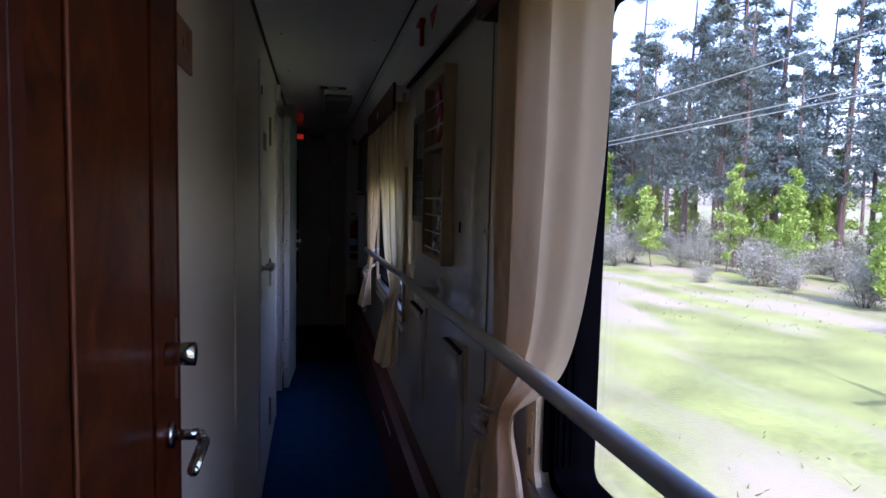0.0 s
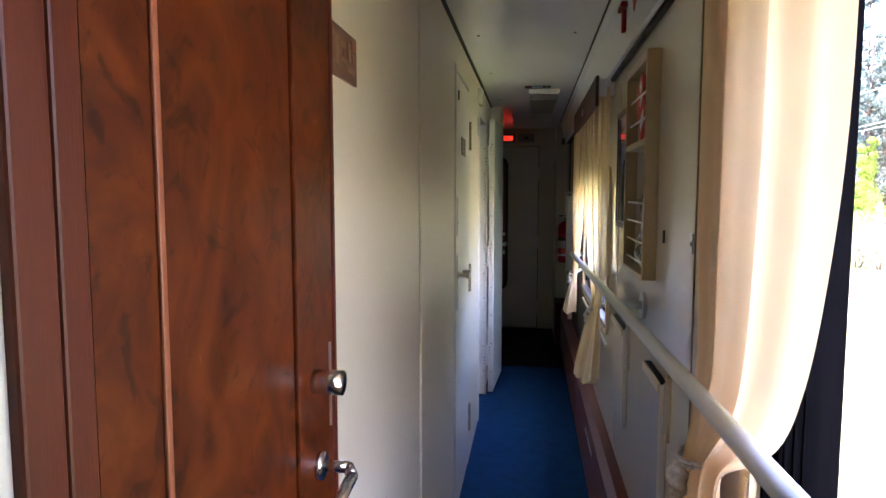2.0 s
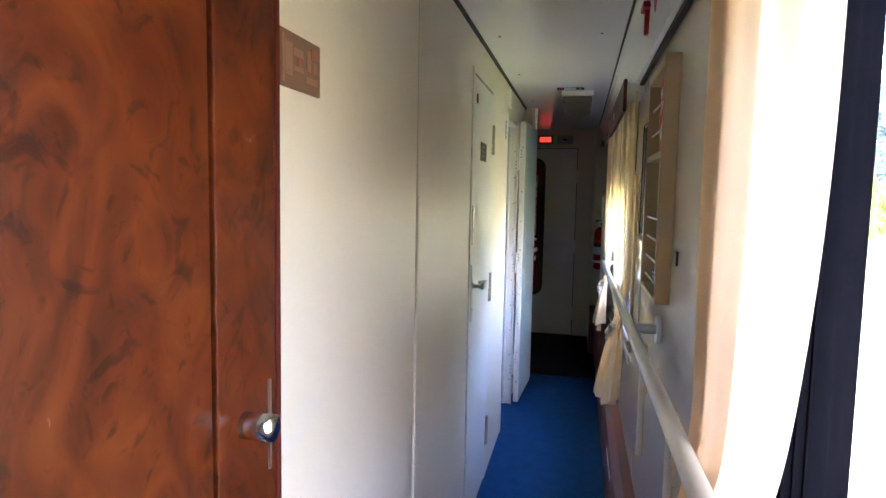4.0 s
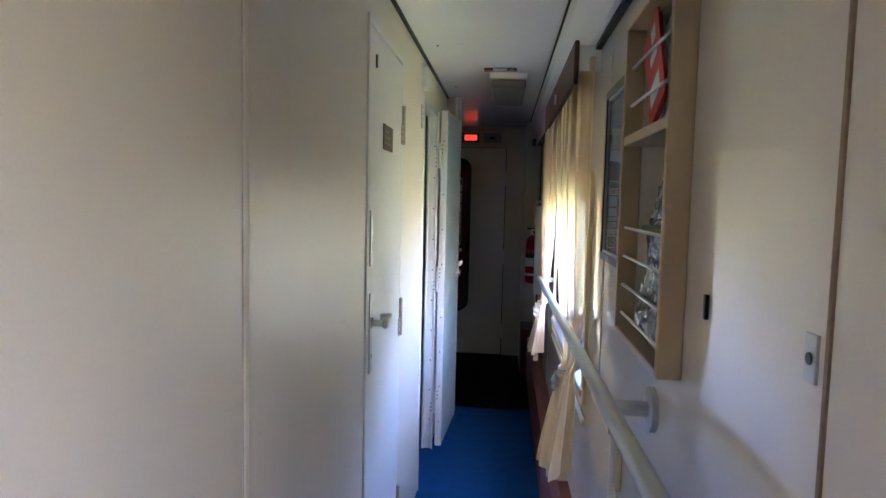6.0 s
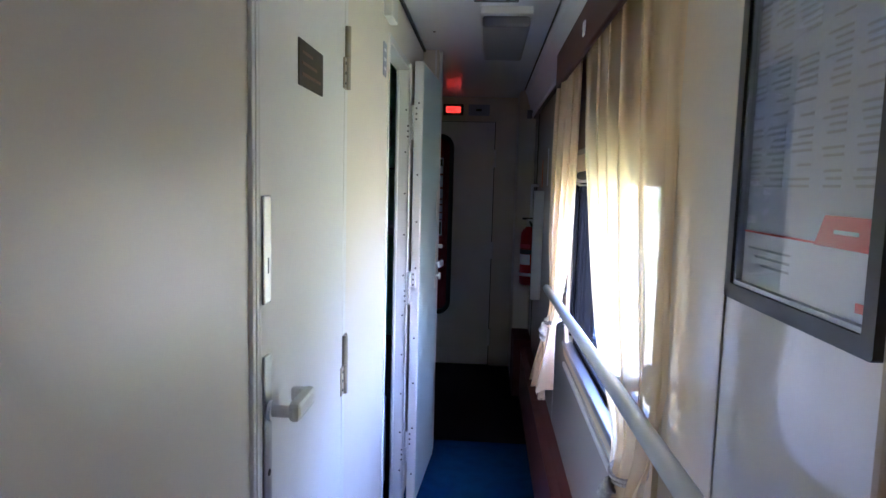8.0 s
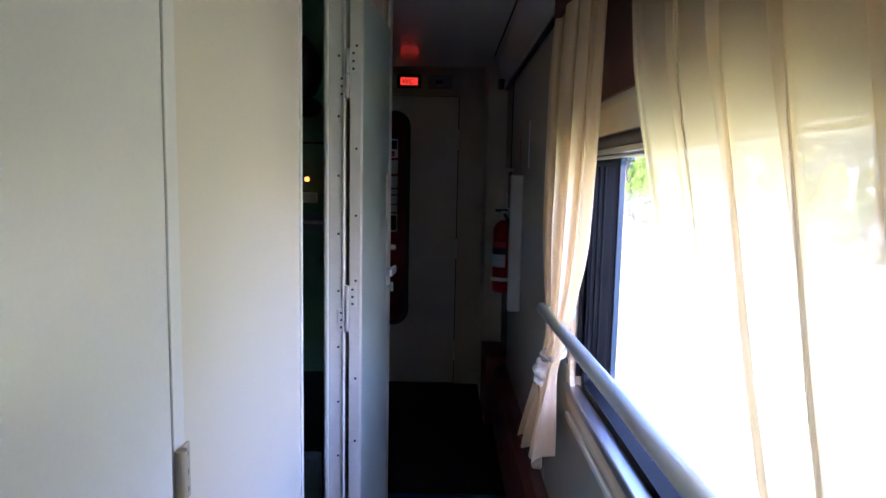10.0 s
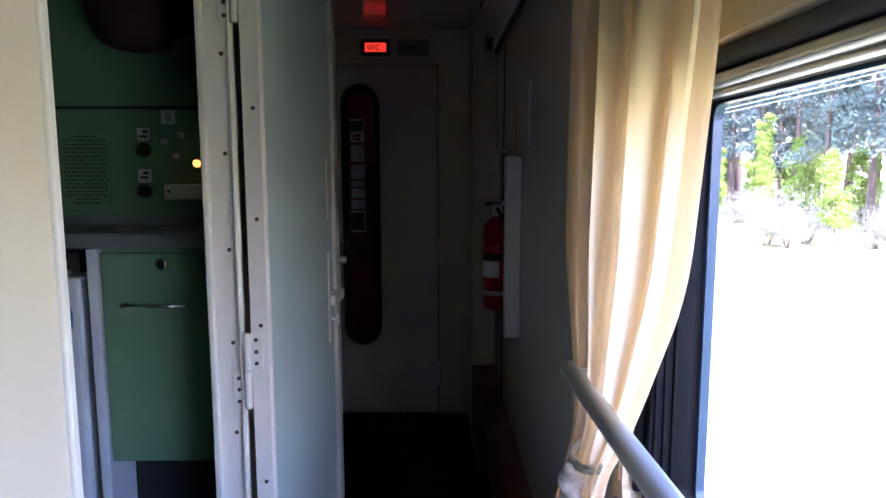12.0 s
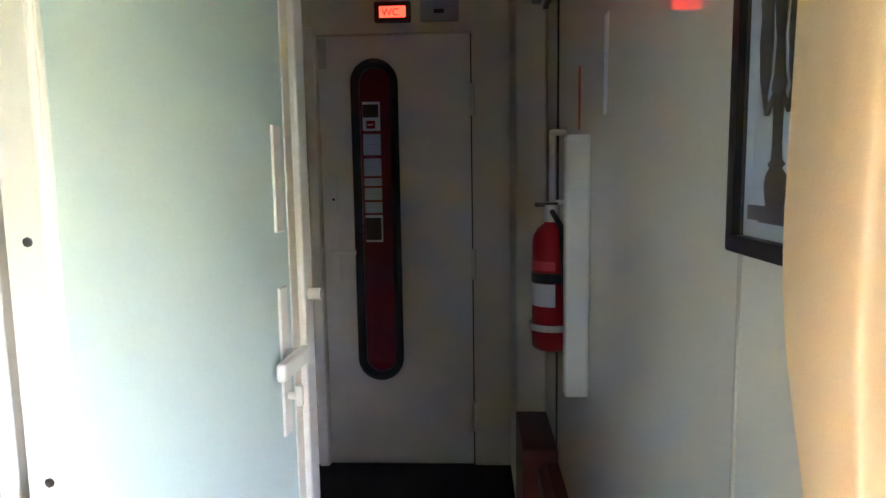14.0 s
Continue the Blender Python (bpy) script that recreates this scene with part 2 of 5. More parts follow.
M = dict(
    wall=mat("cream wall laminate", (0.69, 0.63, 0.50), 0.38, var=0.03, scale=2.2, bump=0.03, bump_scale=260, coat=0.25, coat_rough=0.34),
    winwall=mat("glossy cream wall laminate", (0.76, 0.70, 0.57), 0.36, var=0.025, scale=2.2, coat=1.0, coat_rough=0.05),
    white=mat("white enamel", (0.78, 0.77, 0.71), 0.32, var=0.03, scale=5, coat=0.2),
    ceil=mat("white ceiling panel", (0.82, 0.83, 0.84), 0.3, var=0.03, scale=2, coat=0.4),
    cove=mat("pale grey cove panel", (0.78, 0.79, 0.78), 0.3, var=0.03, scale=3),
    dark=mat("black rubber", (0.02, 0.02, 0.022), 0.55, var=0.2),
    joint=mat("joint filler", (0.50, 0.46, 0.38), 0.7, var=0.15),
    carpet=mat("blue carpet", (0.009, 0.060, 0.165), 0.95, var=0.22, scale=14, bump=0.9, bump_scale=420, spec=0.1),
    lino=mat("dark lino", (0.014, 0.014, 0.014), 0.75, var=0.3, scale=8, spec=0.2),
    brown=mat("red-brown heater cover", (0.155, 0.040, 0.028), 0.42, var=0.12, scale=7),
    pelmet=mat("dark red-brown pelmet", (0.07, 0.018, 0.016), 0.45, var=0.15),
    burl=burl(),
    edge=mat("dark mahogany", (0.085, 0.012, 0.005), 0.55, var=0.2, scale=5, stretch=(6, 6, 0.6), coat=0.03, spec=0.2),
    mahog=mat("mahogany stile", (0.095, 0.018, 0.007), 0.45, var=0.22, scale=4, bump=0.1, bump_scale=60, stretch=(8, 8, 0.5), coat=0.05, spec=0.25),
    bead=mat("pale orange-brown bead", (0.26, 0.075, 0.03), 0.4, var=0.2, scale=9),
    chrome=mat("chrome", (0.75, 0.75, 0.74), 0.14, metal=1.0, var=0.04),
    barsteel=mat("bright steel bar", (0.80, 0.80, 0.78), 0.32, metal=0.85, var=0.03),
    steel=mat("brushed steel", (0.58, 0.58, 0.56), 0.35, metal=1.0, var=0.06),
    alu=mat("anodised aluminium", (0.40, 0.42, 0.45), 0.38, metal=1.0, var=0.05),
    rail=mat("grey-white rail plastic", (0.62, 0.66, 0.66), 0.3, var=0.03),
    screw=mat("dark screw head", (0.10, 0.09, 0.08), 0.5, metal=0.6),
    navy=mat("navy blind cloth", (0.008, 0.015, 0.034), 0.5, var=0.15, scale=30),
    edgeblue=mat("blue glass edge", (0.02, 0.055, 0.11), 0.25, var=0.15, scale=8, stretch=(1, 1, 0.2)),
    hingebeige=mat("dull beige enamel", (0.42, 0.36, 0.26), 0.4, var=0.08, scale=30),
    frame_black=mat("black window gasket", (0.003, 0.003, 0.004), 0.9, var=0.2, spec=0.0),
    frame_dark=mat("blue-black window gasket", (0.004, 0.005, 0.008), 0.6, var=0.2, spec=0.12),
    curtain=cloth("cream curtain cloth", (0.90, 0.68, 0.43), 0.05, 0.33),
    lined=cloth("cream double-layered curtain cloth", (0.96, 0.77, 0.53), 0.08, 0.62),
    sheer=cloth("thin cream curtain cloth", (0.98, 0.80, 0.55), 0.30, 0.76),
    cord=mat("silver-grey cord", (0.5, 0.48, 0.44), 0.6, var=0.3, scale=60),
    glass=glass("window glass"),
    plate=mat("dark bronze plate", (0.06, 0.05, 0.035), 0.5, var=0.1),
    sign=mat("brown sign plate", (0.17, 0.085, 0.05), 0.4, var=0.15),
    signmark=mat("pale engraved mark", (0.28, 0.16, 0.10), 0.5),
    mint=mat("pale mint enamel", (0.52, 0.65, 0.62), 0.34, var=0.03, scale=4),
    seam=mat("brown panel seam", (0.26, 0.19, 0.12), 0.6, var=0.2),
    red=mat("red enamel", (0.36, 0.006, 0.006), 0.38, var=0.08, spec=0.3),
    paper=mat("white paper", (0.72, 0.73, 0.74), 0.6, var=0.04),
    grey=mat("grey print", (0.36, 0.39, 0.44), 0.6),
    poster=mat("pale blue-grey chart", (0.46, 0.52, 0.62), 0.5, var=0.08),
    posterlow=mat("pale chart foot", (0.66, 0.70, 0.76), 0.5, var=0.05),
    redprint=mat("red print", (0.62, 0.05, 0.06), 0.5, var=0.1),
    black=mat("black plastic", (0.02, 0.02, 0.02), 0.4),
    green=mat("pale green laminate", (0.15, 0.29, 0.17), 0.4, var=0.05, scale=4),
    counter=mat("grey steel worktop", (0.25, 0.28, 0.29), 0.4, metal=0.5, var=0.1),
    fridge=mat("white fridge enamel", (0.66, 0.72, 0.78), 0.28, var=0.03),
    filmclear=film_wrap(),
    maroon=mat("maroon door panel behind glass", (0.22, 0.025, 0.04), 0.25, var=0.1),
    surround=mat("cream-yellow window surround", (0.64, 0.53, 0.34), 0.4, var=0.04),
    shelf=mat("tan-beige shelf laminate", (0.50, 0.38, 0.22), 0.38, var=0.03),
    wcglow=glow("lit red sign", (1.0, 0.05, 0.015), 0.07),
    orange=glow("orange pilot lamp", (1.0, 0.30, 0.02), 0.4),
    chartframe=mat("anthracite frame", (0.030, 0.026, 0.026), 0.4, var=0.15, scale=20),
    blackframe=mat("black-brown picture frame", (0.010, 0.006, 0.008), 0.35, var=0.2),
    diffuser=mat("ceiling lamp diffuser", (0.19, 0.175, 0.165), 0.3, var=0.04),
)

# ---- mesh helpers ----


def box(bm, x0, x1, y0, y1, z0, z1, bevel=0.0, m=None):
    r = bmesh.ops.create_cube(bm, size=1)
    bmesh.ops.scale(bm, vec=(x1 - x0, y1 - y0, z1 - z0), verts=r["verts"])
    bmesh.ops.translate(bm, vec=((x0 + x1) / 2, (y0 + y1) / 2, (z0 + z1) / 2), verts=r["verts"])
    if bevel:
        es = list({e for v in r["verts"] for e in v.link_edges})
        out = bmesh.ops.bevel(bm, geom=es, offset=bevel, segments=2, affect="EDGES", profile=0.5)
        vs = list({v for f in out["faces"] for v in f.verts} | {v for v in r["verts"] if v.is_valid})
    else:
        vs = r["verts"]
    if m is not None:
        bmesh.ops.transform(bm, matrix=m, verts=vs)
    return bm


def boxes(*dims, bevel=0.0):
    bm = bmesh.new()
    for d in dims:
        box(bm, *d, bevel=bevel)
    return bm


def tube(bm, a, b, r, seg=16, r2=None):
    """A rod from a to b."""
    a, b = Vector(a), Vector(b)
    d = b - a
    m = Matrix.Translation((a + b) / 2) @ d.to_track_quat("Z", "Y").to_matrix().to_4x4()
    bmesh.ops.create_cone(bm, cap_ends=True, segments=seg, radius1=r, radius2=r if r2 is None else r2, depth=d.length, matrix=m)
    return bm


def rod(a, b, r, seg=16):
    return tube(bmesh.new(), a, b, r, seg)


def bend(points, r, seg=10):
    """A rod along several points, with round joints."""
    bm = bmesh.new()
    for a, b in zip(points, points[1:]):
        tube(bm, a, b, r, seg)
    for p in points:
        bmesh.ops.create_uvsphere(bm, u_segments=seg, v_segments=6, radius=r, matrix=Matrix.Translation(p))
    return bm


def prism(outline, axis, lo, hi):
    """An outline of (a, b) pairs drawn out along one axis from lo to hi."""
    bm = bmesh.new()

    def at(a, b, c):
        return {"x": (c, a, b), "y": (a, c, b), "z": (a, b, c)}[axis]
    v0 = [bm.verts.new(at(a, b, lo)) for a, b in outline]
    v1 = [bm.verts.new(at(a, b, hi)) for a, b in outline]
    bm.faces.new(v0[::-1])
    bm.faces.new(v1)
    n = len(outline)
    for i in range(n):
        bm.faces.new((v0[i], v0[(i + 1) % n], v1[(i + 1) % n], v1[i]))
    bmesh.ops.recalc_face_normals(bm, faces=bm.faces)
    return bm


def rounded(a0, a1, b0, b1, r, seg=6):
    pts = []
    for ca, cb, s in ((a1 - r, b1 - r, 0), (a0 + r, b1 - r, 90), (a0 + r, b0 + r, 180), (a1 - r, b0 + r, 270)):
        for i in range(seg + 1):
            t = radians(s + 90 * i / seg)
            pts.append((ca + r * math.cos(t), cb + r * math.sin(t)))
    return pts


def ring(outer, inner, axis, lo, hi):
    """A frame between two outlines of as many points, drawn out along one axis."""
    bm = bmesh.new()

    def at(p, c):
        a, b = p
        return {"x": (c, a, b), "y": (a, c, b), "z": (a, b, c)}[axis]
    rows = [[bm.verts.new(at(p, c)) for p in o] for o, c in ((outer, lo), (outer, hi), (inner, hi), (inner, lo))]
    n = len(outer)
    for i in range(n):
        j = (i + 1) % n
        for k in range(4):
            a, b = rows[k], rows[(k + 1) % 4]
            bm.faces.new((a[i], a[j], b[j], b[i]))
    bmesh.ops.recalc_face_normals(bm, faces=bm.faces)
    return bm


def part(name, bm, material, parent=None, label="", smooth=False):
    me = bpy.data.meshes.new(name)
    bm.to_mesh(me)
    bm.free()
    me.materials.append(material)
    if smooth:
        for p in me.polygons:
            p.use_smooth = True
    ob = new(name, me)
    if parent is not None:
        ob.parent = parent
        ob.matrix_parent_inverse = parent.matrix_world.inverted()
    if label:
        ob["label"] = label
    return ob


def setting(name, bm, material, label, category):
    return tagged(part(name, bm, material), label, category, kind="structure")


def thing(name, at, label, category, group=""):
    ob = new(name)
    ob.empty_display_size = 0.05
    ob.location = at
    bpy.context.view_layer.update()
    return tagged(ob, label, category, group)


# ---- the place: measures ----
XL, XR, TOP, END, BACK = -0.25, 0.46, 2.22, 9.0, -0.6
WT = 0.12          # thickness of the window wall
OUT = XR + WT

# ---- shell ----
setting("floor", boxes((-1.9, OUT, BACK - 0.1, 7.4, -0.12, 0.0)), M["carpet"], "plain blue carpet laid along the train corridor", "floor")
setting("floor_vestibule", boxes((-1.9, OUT, 7.4, END + 0.1, -0.12, 0.004)), M["lino"], "dark worn lino before the end door", "floor")
setting("ceiling", boxes((-1.9, 0.362, BACK - 0.1, END + 0.1, TOP, TOP + 0.06)), M["ceil"], "smooth white ceiling panels of the corridor", "ceiling")
setting("roof", boxes((-1.95, OUT + 0.02, BACK - 0.15, END + 0.15, TOP + 0.25, TOP + 0.31)), M["white"], "plain carriage roof above the ceiling", "roof")
setting("wall_outer", boxes((-1.95, -1.9, BACK - 0.15, END + 0.15, -0.12, TOP + 0.25)), M["white"], "plain outer wall on the compartment side", "wall")
setting("wall_back", boxes((-1.9, OUT, BACK - 0.1, BACK, 0, TOP + 0.25)), M["wall"], "plain cream wall closing the corridor", "wall")

# window wall with two openings
# The unseen near end of W1 is set short, letting in less daylight.
W1 = (2.12, 2.978, 0.87, 1.90)
W2 = (5.04, 6.36, 0.87, 1.575)
wr = bmesh.new()
cuts = [BACK, W1[0], W1[1], W2[0], W2[1], END + 0.1]
for i in range(5):
    y0, y1 = cuts[i], cuts[i + 1]
    if i in (1, 3):
        w = W1 if i == 1 else W2
        box(wr, XR, OUT, y0, y1, 0, w[2])
        box(wr, XR, OUT, y0, y1, w[3], TOP + 0.25)
    elif i == 2:
        # the wall behind the leaflet shelf is recessed
        box(wr, XR, OUT, y0, 3.887, 0, TOP + 0.25)
        box(wr, XR, OUT, 3.887, 4.262, 0, 1.255)
        box(wr, XR, OUT, 3.887, 4.262, 1.90, TOP + 0.25)
        box(wr, OUT - 0.02, OUT, 3.887, 4.262, 1.255, 1.90)
        box(wr, XR, OUT, 4.262, y1, 0, TOP + 0.25)
    else:
        box(wr, XR, OUT, y0, y1, 0, TOP + 0.25)
setting("wall_right", wr, M["winwall"], "cream laminate window wall of the corridor", "wall")
part("panel_seam", boxes((XR - 0.003, XR + 0.001, 3.416, 3.4225, 0.38, 2.016)), M["seam"], bpy.data.objects["wall_right"])
for y in (4.715, 6.79):
    part("joint_strip", boxes((XR - 0.0025, XR + 0.001, y - 0.003, y + 0.003, 0.38, 2.03)), M["joint"], bpy.data.objects["wall_right"])

# compartment wall
wl = boxes((XL - 0.05, XL, BACK, 2.27, 0, TOP), (XL - 0.05, XL, 2.27, 2.95, 2.02, TOP), (XL - 0.05, XL, 2.95, 4.70, 0, TOP),
           (XL - 0.05, XL, 4.70, 5.36, 2.07, TOP), (XL - 0.05, XL, 5.36, 6.015, 0, TOP), (XL - 0.05, XL, 6.015, 6.60, 2.03, TOP), (XL - 0.05, XL, 6.60, 7.32, 0, TOP))
wall_left = setting("wall_left", wl, M["wall"], "cream laminate compartment wall with fine vertical joints", "wall")
part("cover_strip", prism([(XL - 0.001, 3.804), (XL + 0.004, 3.807), (XL + 0.006, 3.816), (XL + 0.004, 3.825), (XL - 0.001, 3.828)], "z", 0.0, TOP - 0.012), M["wall"], wall_left, "slim rounded cream cover strip")
for y in (3.8025, 3.8295):
    part("joint_strip", boxes((XL - 0.001, XL + 0.0015, y - 0.0015, y + 0.0015, 0.0, TOP - 0.012)), M["joint"], wall_left)
part("cornice_strip", boxes((XL, XL + 0.012, BACK, 7.32, TOP - 0.012, TOP)), M["dark"], wall_left)
setting("wall_vestibule", boxes((-0.72, XL - 0.05, 7.27, 7.32, 0, TOP), (-0.72, -0.67, 7.32, END, 0, TOP), (-0.67, -0.655, 8.05, 8.09, 0, 2.05), (-0.67, -0.655, 8.72, 8.76, 0, 2.05), (-0.67, -0.662, 8.40, 8.42, 0, 2.05)), M["wall"], "cream wall of the recess before the end door", "wall")

# ceiling cove over the windows
cv = prism([(0.372, TOP + 0.06), (0.372, TOP - 0.012), (0.385, TOP - 0.03), (0.425, 2.035), (0.435, 2.03), (XR, 2.03), (XR, TOP + 0.06)], "y", BACK, 8.6)
cove = setting("cove", cv, M["cove"], "pale slanting cove panel above the windows", "trim")
part("shadow_gap", boxes((0.362, 0.372, BACK, 8.6, TOP + 0.004, TOP + 0.06)), M["dark"], cove)
part("lower_seal", boxes((0.44, 0.4575, BACK, 8.6, 2.016, 2.03)), M["dark"], cove)

# heater cover along the window wall
hc = prism([(0.388, 0.0), (XR, 0.0), (XR, 0.37), (0.418, 0.37), (0.388, 0.345)], "y", BACK, 8.25)
heater = setting("heater_cover", hc, M["brown"], "red-brown heater cover running along the window wall", "trim")
part("label_strip", boxes((0.3855, 0.3885, 4.93, 5.29, 0.243, 0.257), bevel=0.001), M["paper"], heater, "narrow white label strip")
for y in (2.4, 6.1):
    part("joint_seam", boxes((0.3865, 0.3885, y, y + 0.004, 0.01, 0.345)), M["dark"], heater)
part("end_box", boxes((0.335, XR, 8.25, 8.62, 0.0, 0.42), bevel=0.006), M["brown"], heater)

# ---- doors on the compartment wall ----
XD = XL + 0.004    # face of the closed doors

wood = tagged(thing("door_1", (XL, 2.61, 0), "closed red-brown burl veneer compartment door with mahogany stiles", "door"), kind="structure")
part("panel", boxes((XL - 0.04, XD, 2.348, 2.758, 0.02, 2.0)), M["burl"], wood)
part("stile", boxes((XL - 0.04, XD + 0.004, 2.764, 2.925, 0.02, 2.0), bevel=0.003), M["burl"], wood)
part("stile", boxes((XL - 0.04, XD + 0.004, 2.313, 2.344, 0.02, 2.0), bevel=0.003), M["mahog"], wood)
part("jamb", boxes((XL - 0.04, XD + 0.006, 2.27, 2.309, 0, 2.02), bevel=0.003), M["mahog"], wood)
part("jamb", boxes((XL - 0.04, XD + 0.005, 2.928, 2.944, 0, 2.02), bevel=0.003), M["edge"], wood)
# narrow bead, paler orange-brown than the panel
part("bead", boxes((XD - 0.001, XD + 0.004, 2.435, 2.445, 0.02, 2.0), bevel=0.002), M["bead"], wood)
part("back_board", boxes((XL - 0.05, XL - 0.041, 2.27, 2.95, 0, 2.02)), M["dark"], wood)
lk = rod((XD + 0.004, 2.83, 1.215), (XD + 0.05, 2.83, 1.215), 0.019, 24)
lock = part("lock", lk, M["chrome"], wood, "round chrome lock cylinder", True)
part("lock_plate", boxes((XD + 0.003, XD + 0.007, 2.90, 2.906, 1.12, 1.26)), M["steel"], wood)
hb = bend([(XD + 0.004, 2.845, 1.075), (XD + 0.052, 2.845, 1.075), (XD + 0.062, 2.83, 1.068), (XD + 0.060, 2.745, 1.055)], 0.0095)
tube(hb, (XD + 0.003, 2.845, 1.075), (XD + 0.012, 2.845, 1.075), 0.022, 24)
part("door_handle", hb, M["chrome"], wood, "curved chrome lever handle", True)

sg = thing("wall_sign", (XL, 3.02, 1.75), "small brown plate with a pale engraved picture on the cream wall", "sign")
part("plate", boxes((XL, XL + 0.006, 2.949, 3.10, 1.705, 1.792), bevel=0.001), M["sign"], sg)
for y0, y1, z0, z1 in ((2.955, 2.962, 1.712, 1.785), (2.965, 2.99, 1.725, 1.775), (2.995, 3.03, 1.735, 1.742), (2.995, 3.03, 1.758, 1.77), (3.04, 3.085, 1.722, 1.732), (3.045, 3.06, 1.742, 1.775), (3.068, 3.085, 1.742, 1.76)):
    part("mark", boxes((XL + 0.006, XL + 0.0072, y0, y1, z0, z1)), M["signmark"], sg)


for y0, y1, z0, z1 in ((3.062, 3.092, 1.764, 1.782), (3.01, 3.024, 1.744, 1.756)):
    part("red_mark", boxes((XL + 0.006, XL + 0.0076, y0, y1, z0, z1)), M["bead"], sg)


def hinge(parent, m, enamel):
    """A three-screw butt hinge: two leaves and a barrel."""
    bm = bmesh.new()
    box(bm, -0.002, 0.002, -0.03, -0.004, -0.075, -0.002, 0.0008)
    box(bm, -0.002, 0.002, 0.004, 0.03, 0.002, 0.075, 0.0008)
    tube(bm, (0.003, 0, -0.075), (0.003, 0, -0.001), 0.0075, 14)
    tube(bm, (0.003, 0, 0.001), (0.003, 0, 0.075), 0.0075, 14)
    bmesh.ops.transform(bm, matrix=m, verts=bm.verts)
    h = part("hinge", bm, enamel, parent, "enamelled steel hinge")
    sc = bmesh.new()
    for s in (-1, 1):
        for k in (0.015, 0.038, 0.062):
            tube(sc, (0.0015, s * 0.018, s * k), (0.0032, s * 0.018, s * k), 0.0042, 8)
    bmesh.ops.transform(sc, matrix=m, verts=sc.verts)
    part("screws", sc, M["screw"], h)
    return h


# white closed toilet door
d1 = tagged(thing("door_2", (XL, 5.03, 0), "closed cream enamelled door with a brown plate and lever handle", "door"), kind="structure")
part("leaf", boxes((XL - 0.04, XL + 0.004, 4.735, 5.320, 0.02, 2.04), bevel=0.003), M["white"], d1)
for y0, y1 in ((4.70, 4.712), (4.716, 4.728)):
    part("jamb", boxes((XL - 0.045, XL + 0.007, y0, y1, 0, 2.07), bevel=0.002), M["white"], d1)
part("jamb", boxes((XL - 0.045, XL + 0.003, 5.327, 5.36, 0, 2.07), bevel=0.002), M["white"], d1)
part("head", boxes((XL - 0.045, XL + 0.003, 4.728, 5.327, 2.052, 2.07), bevel=0.002), M["white"], d1)
part("gap", boxes((XL - 0.05, XL - 0.042, 4.70, 5.36, 0, 2.07)), M["dark"], d1)
for z in (1.813, 1.05, 0.27):
    hinge(d1, pose(XL + 0.006, 5.332, z), M["hingebeige"])
part("name_plate", boxes((XL + 0.004, XL + 0.007, 4.935, 5.105, 1.69, 1.775), bevel=0.001), M["plate"], d1, "dark brown plate with faint marks")
for k in range(3):
    part("mark", boxes((XL + 0.007, XL + 0.0076, 4.955, 5.085 - 0.03 * k, 1.71 + 0.02 * k, 1.716 + 0.02 * k)), M["sign"], d1)
part("finger_plate", boxes((XL + 0.004, XL + 0.010, 4.742, 4.775, 1.315, 1.49), bevel=0.003), M["steel"], d1, "dull steel plate with a slot")
part("slot", boxes((XL + 0.0095, XL + 0.0106, 4.756, 4.761, 1.365, 1.39)), M["dark"], d1)
part("handle_plate", boxes((XL + 0.004, XL + 0.010, 4.744, 4.777, 0.975, 1.23), bevel=0.003), M["steel"], d1)
h1 = rod((XL + 0.008, 4.763, 1.135), (XL + 0.055, 4.763, 1.135), 0.010, 16)
tube(h1, (XL + 0.010, 4.763, 1.135), (XL + 0.016, 4.763, 1.135), 0.017, 20)
box(h1, XL + 0.044, XL + 0.064, 4.750, 4.850, 1.120, 1.154, 0.008)
box(h1, XL + 0.022, XL + 0.060, 4.834, 4.850, 1.122, 1.152, 0.007)
part("door_handle", h1, M["white"], d1, "cream lever handle")
part("keyhole", rod((XL + 0.0095, 4.761, 1.03), (XL + 0.0108, 4.761, 1.03), 0.006, 12), M["dark"], d1)
part("keeper", boxes((XL + 0.004, XL + 0.009, 4.80, 4.815, 1.93, 1.97), bevel=0.001), M["plate"], d1)

# service room opening and its door swung back along the wall
d2 = tagged(thing("door_3", (XL, 6.60, 0), "cream-edged service door with a mint face, standing open", "door"), kind="structure")
part("jamb", boxes((XL - 0.055, XL + 0.012, 6.586, 6.599, 0, 2.03), bevel=0.003), M["white"], d2)
part("jamb_moulding", prism([(-0.248, 6.587), (-0.246, 6.581), (-0.241, 6.578), (-0.236, 6.580), (-0.234, 6.587)], "z", 0.0, 2.03), M["white"], d2, "rounded cream moulding")
part("jamb_lip", boxes((XL - 0.050, XL - 0.038, 6.572, 6.586, 0, 2.03), bevel=0.003), M["white"], d2)
part("jamb", boxes((XL - 0.055, XL + 0.006, 6.012, 6.026, 0, 2.03), bevel=0.003), M["white"], d2)
part("head", boxes((XL - 0.055, XL + 0.006, 6.026, 6.586, 2.005, 2.035), bevel=0.003), M["white"], d2)
sc = bmesh.new()
for k in range(10):
    z = 0.183 + 0.1835 * k
    tube(sc, (-0.257, 6.5845, z), (-0.257, 6.588, z), 0.0042, 8)
part("screws", sc, M["screw"], d2)
# leaf frame: u along the leaf, v its thickness
LEAF = Matrix.Translation((-0.225, 6.588, 0)) @ pose(0, 0, 0, 0, 0, 90 - 3.7)


def on_leaf(bm):
    bmesh.ops.transform(bm, matrix=LEAF, verts=bm.verts)
    return bm


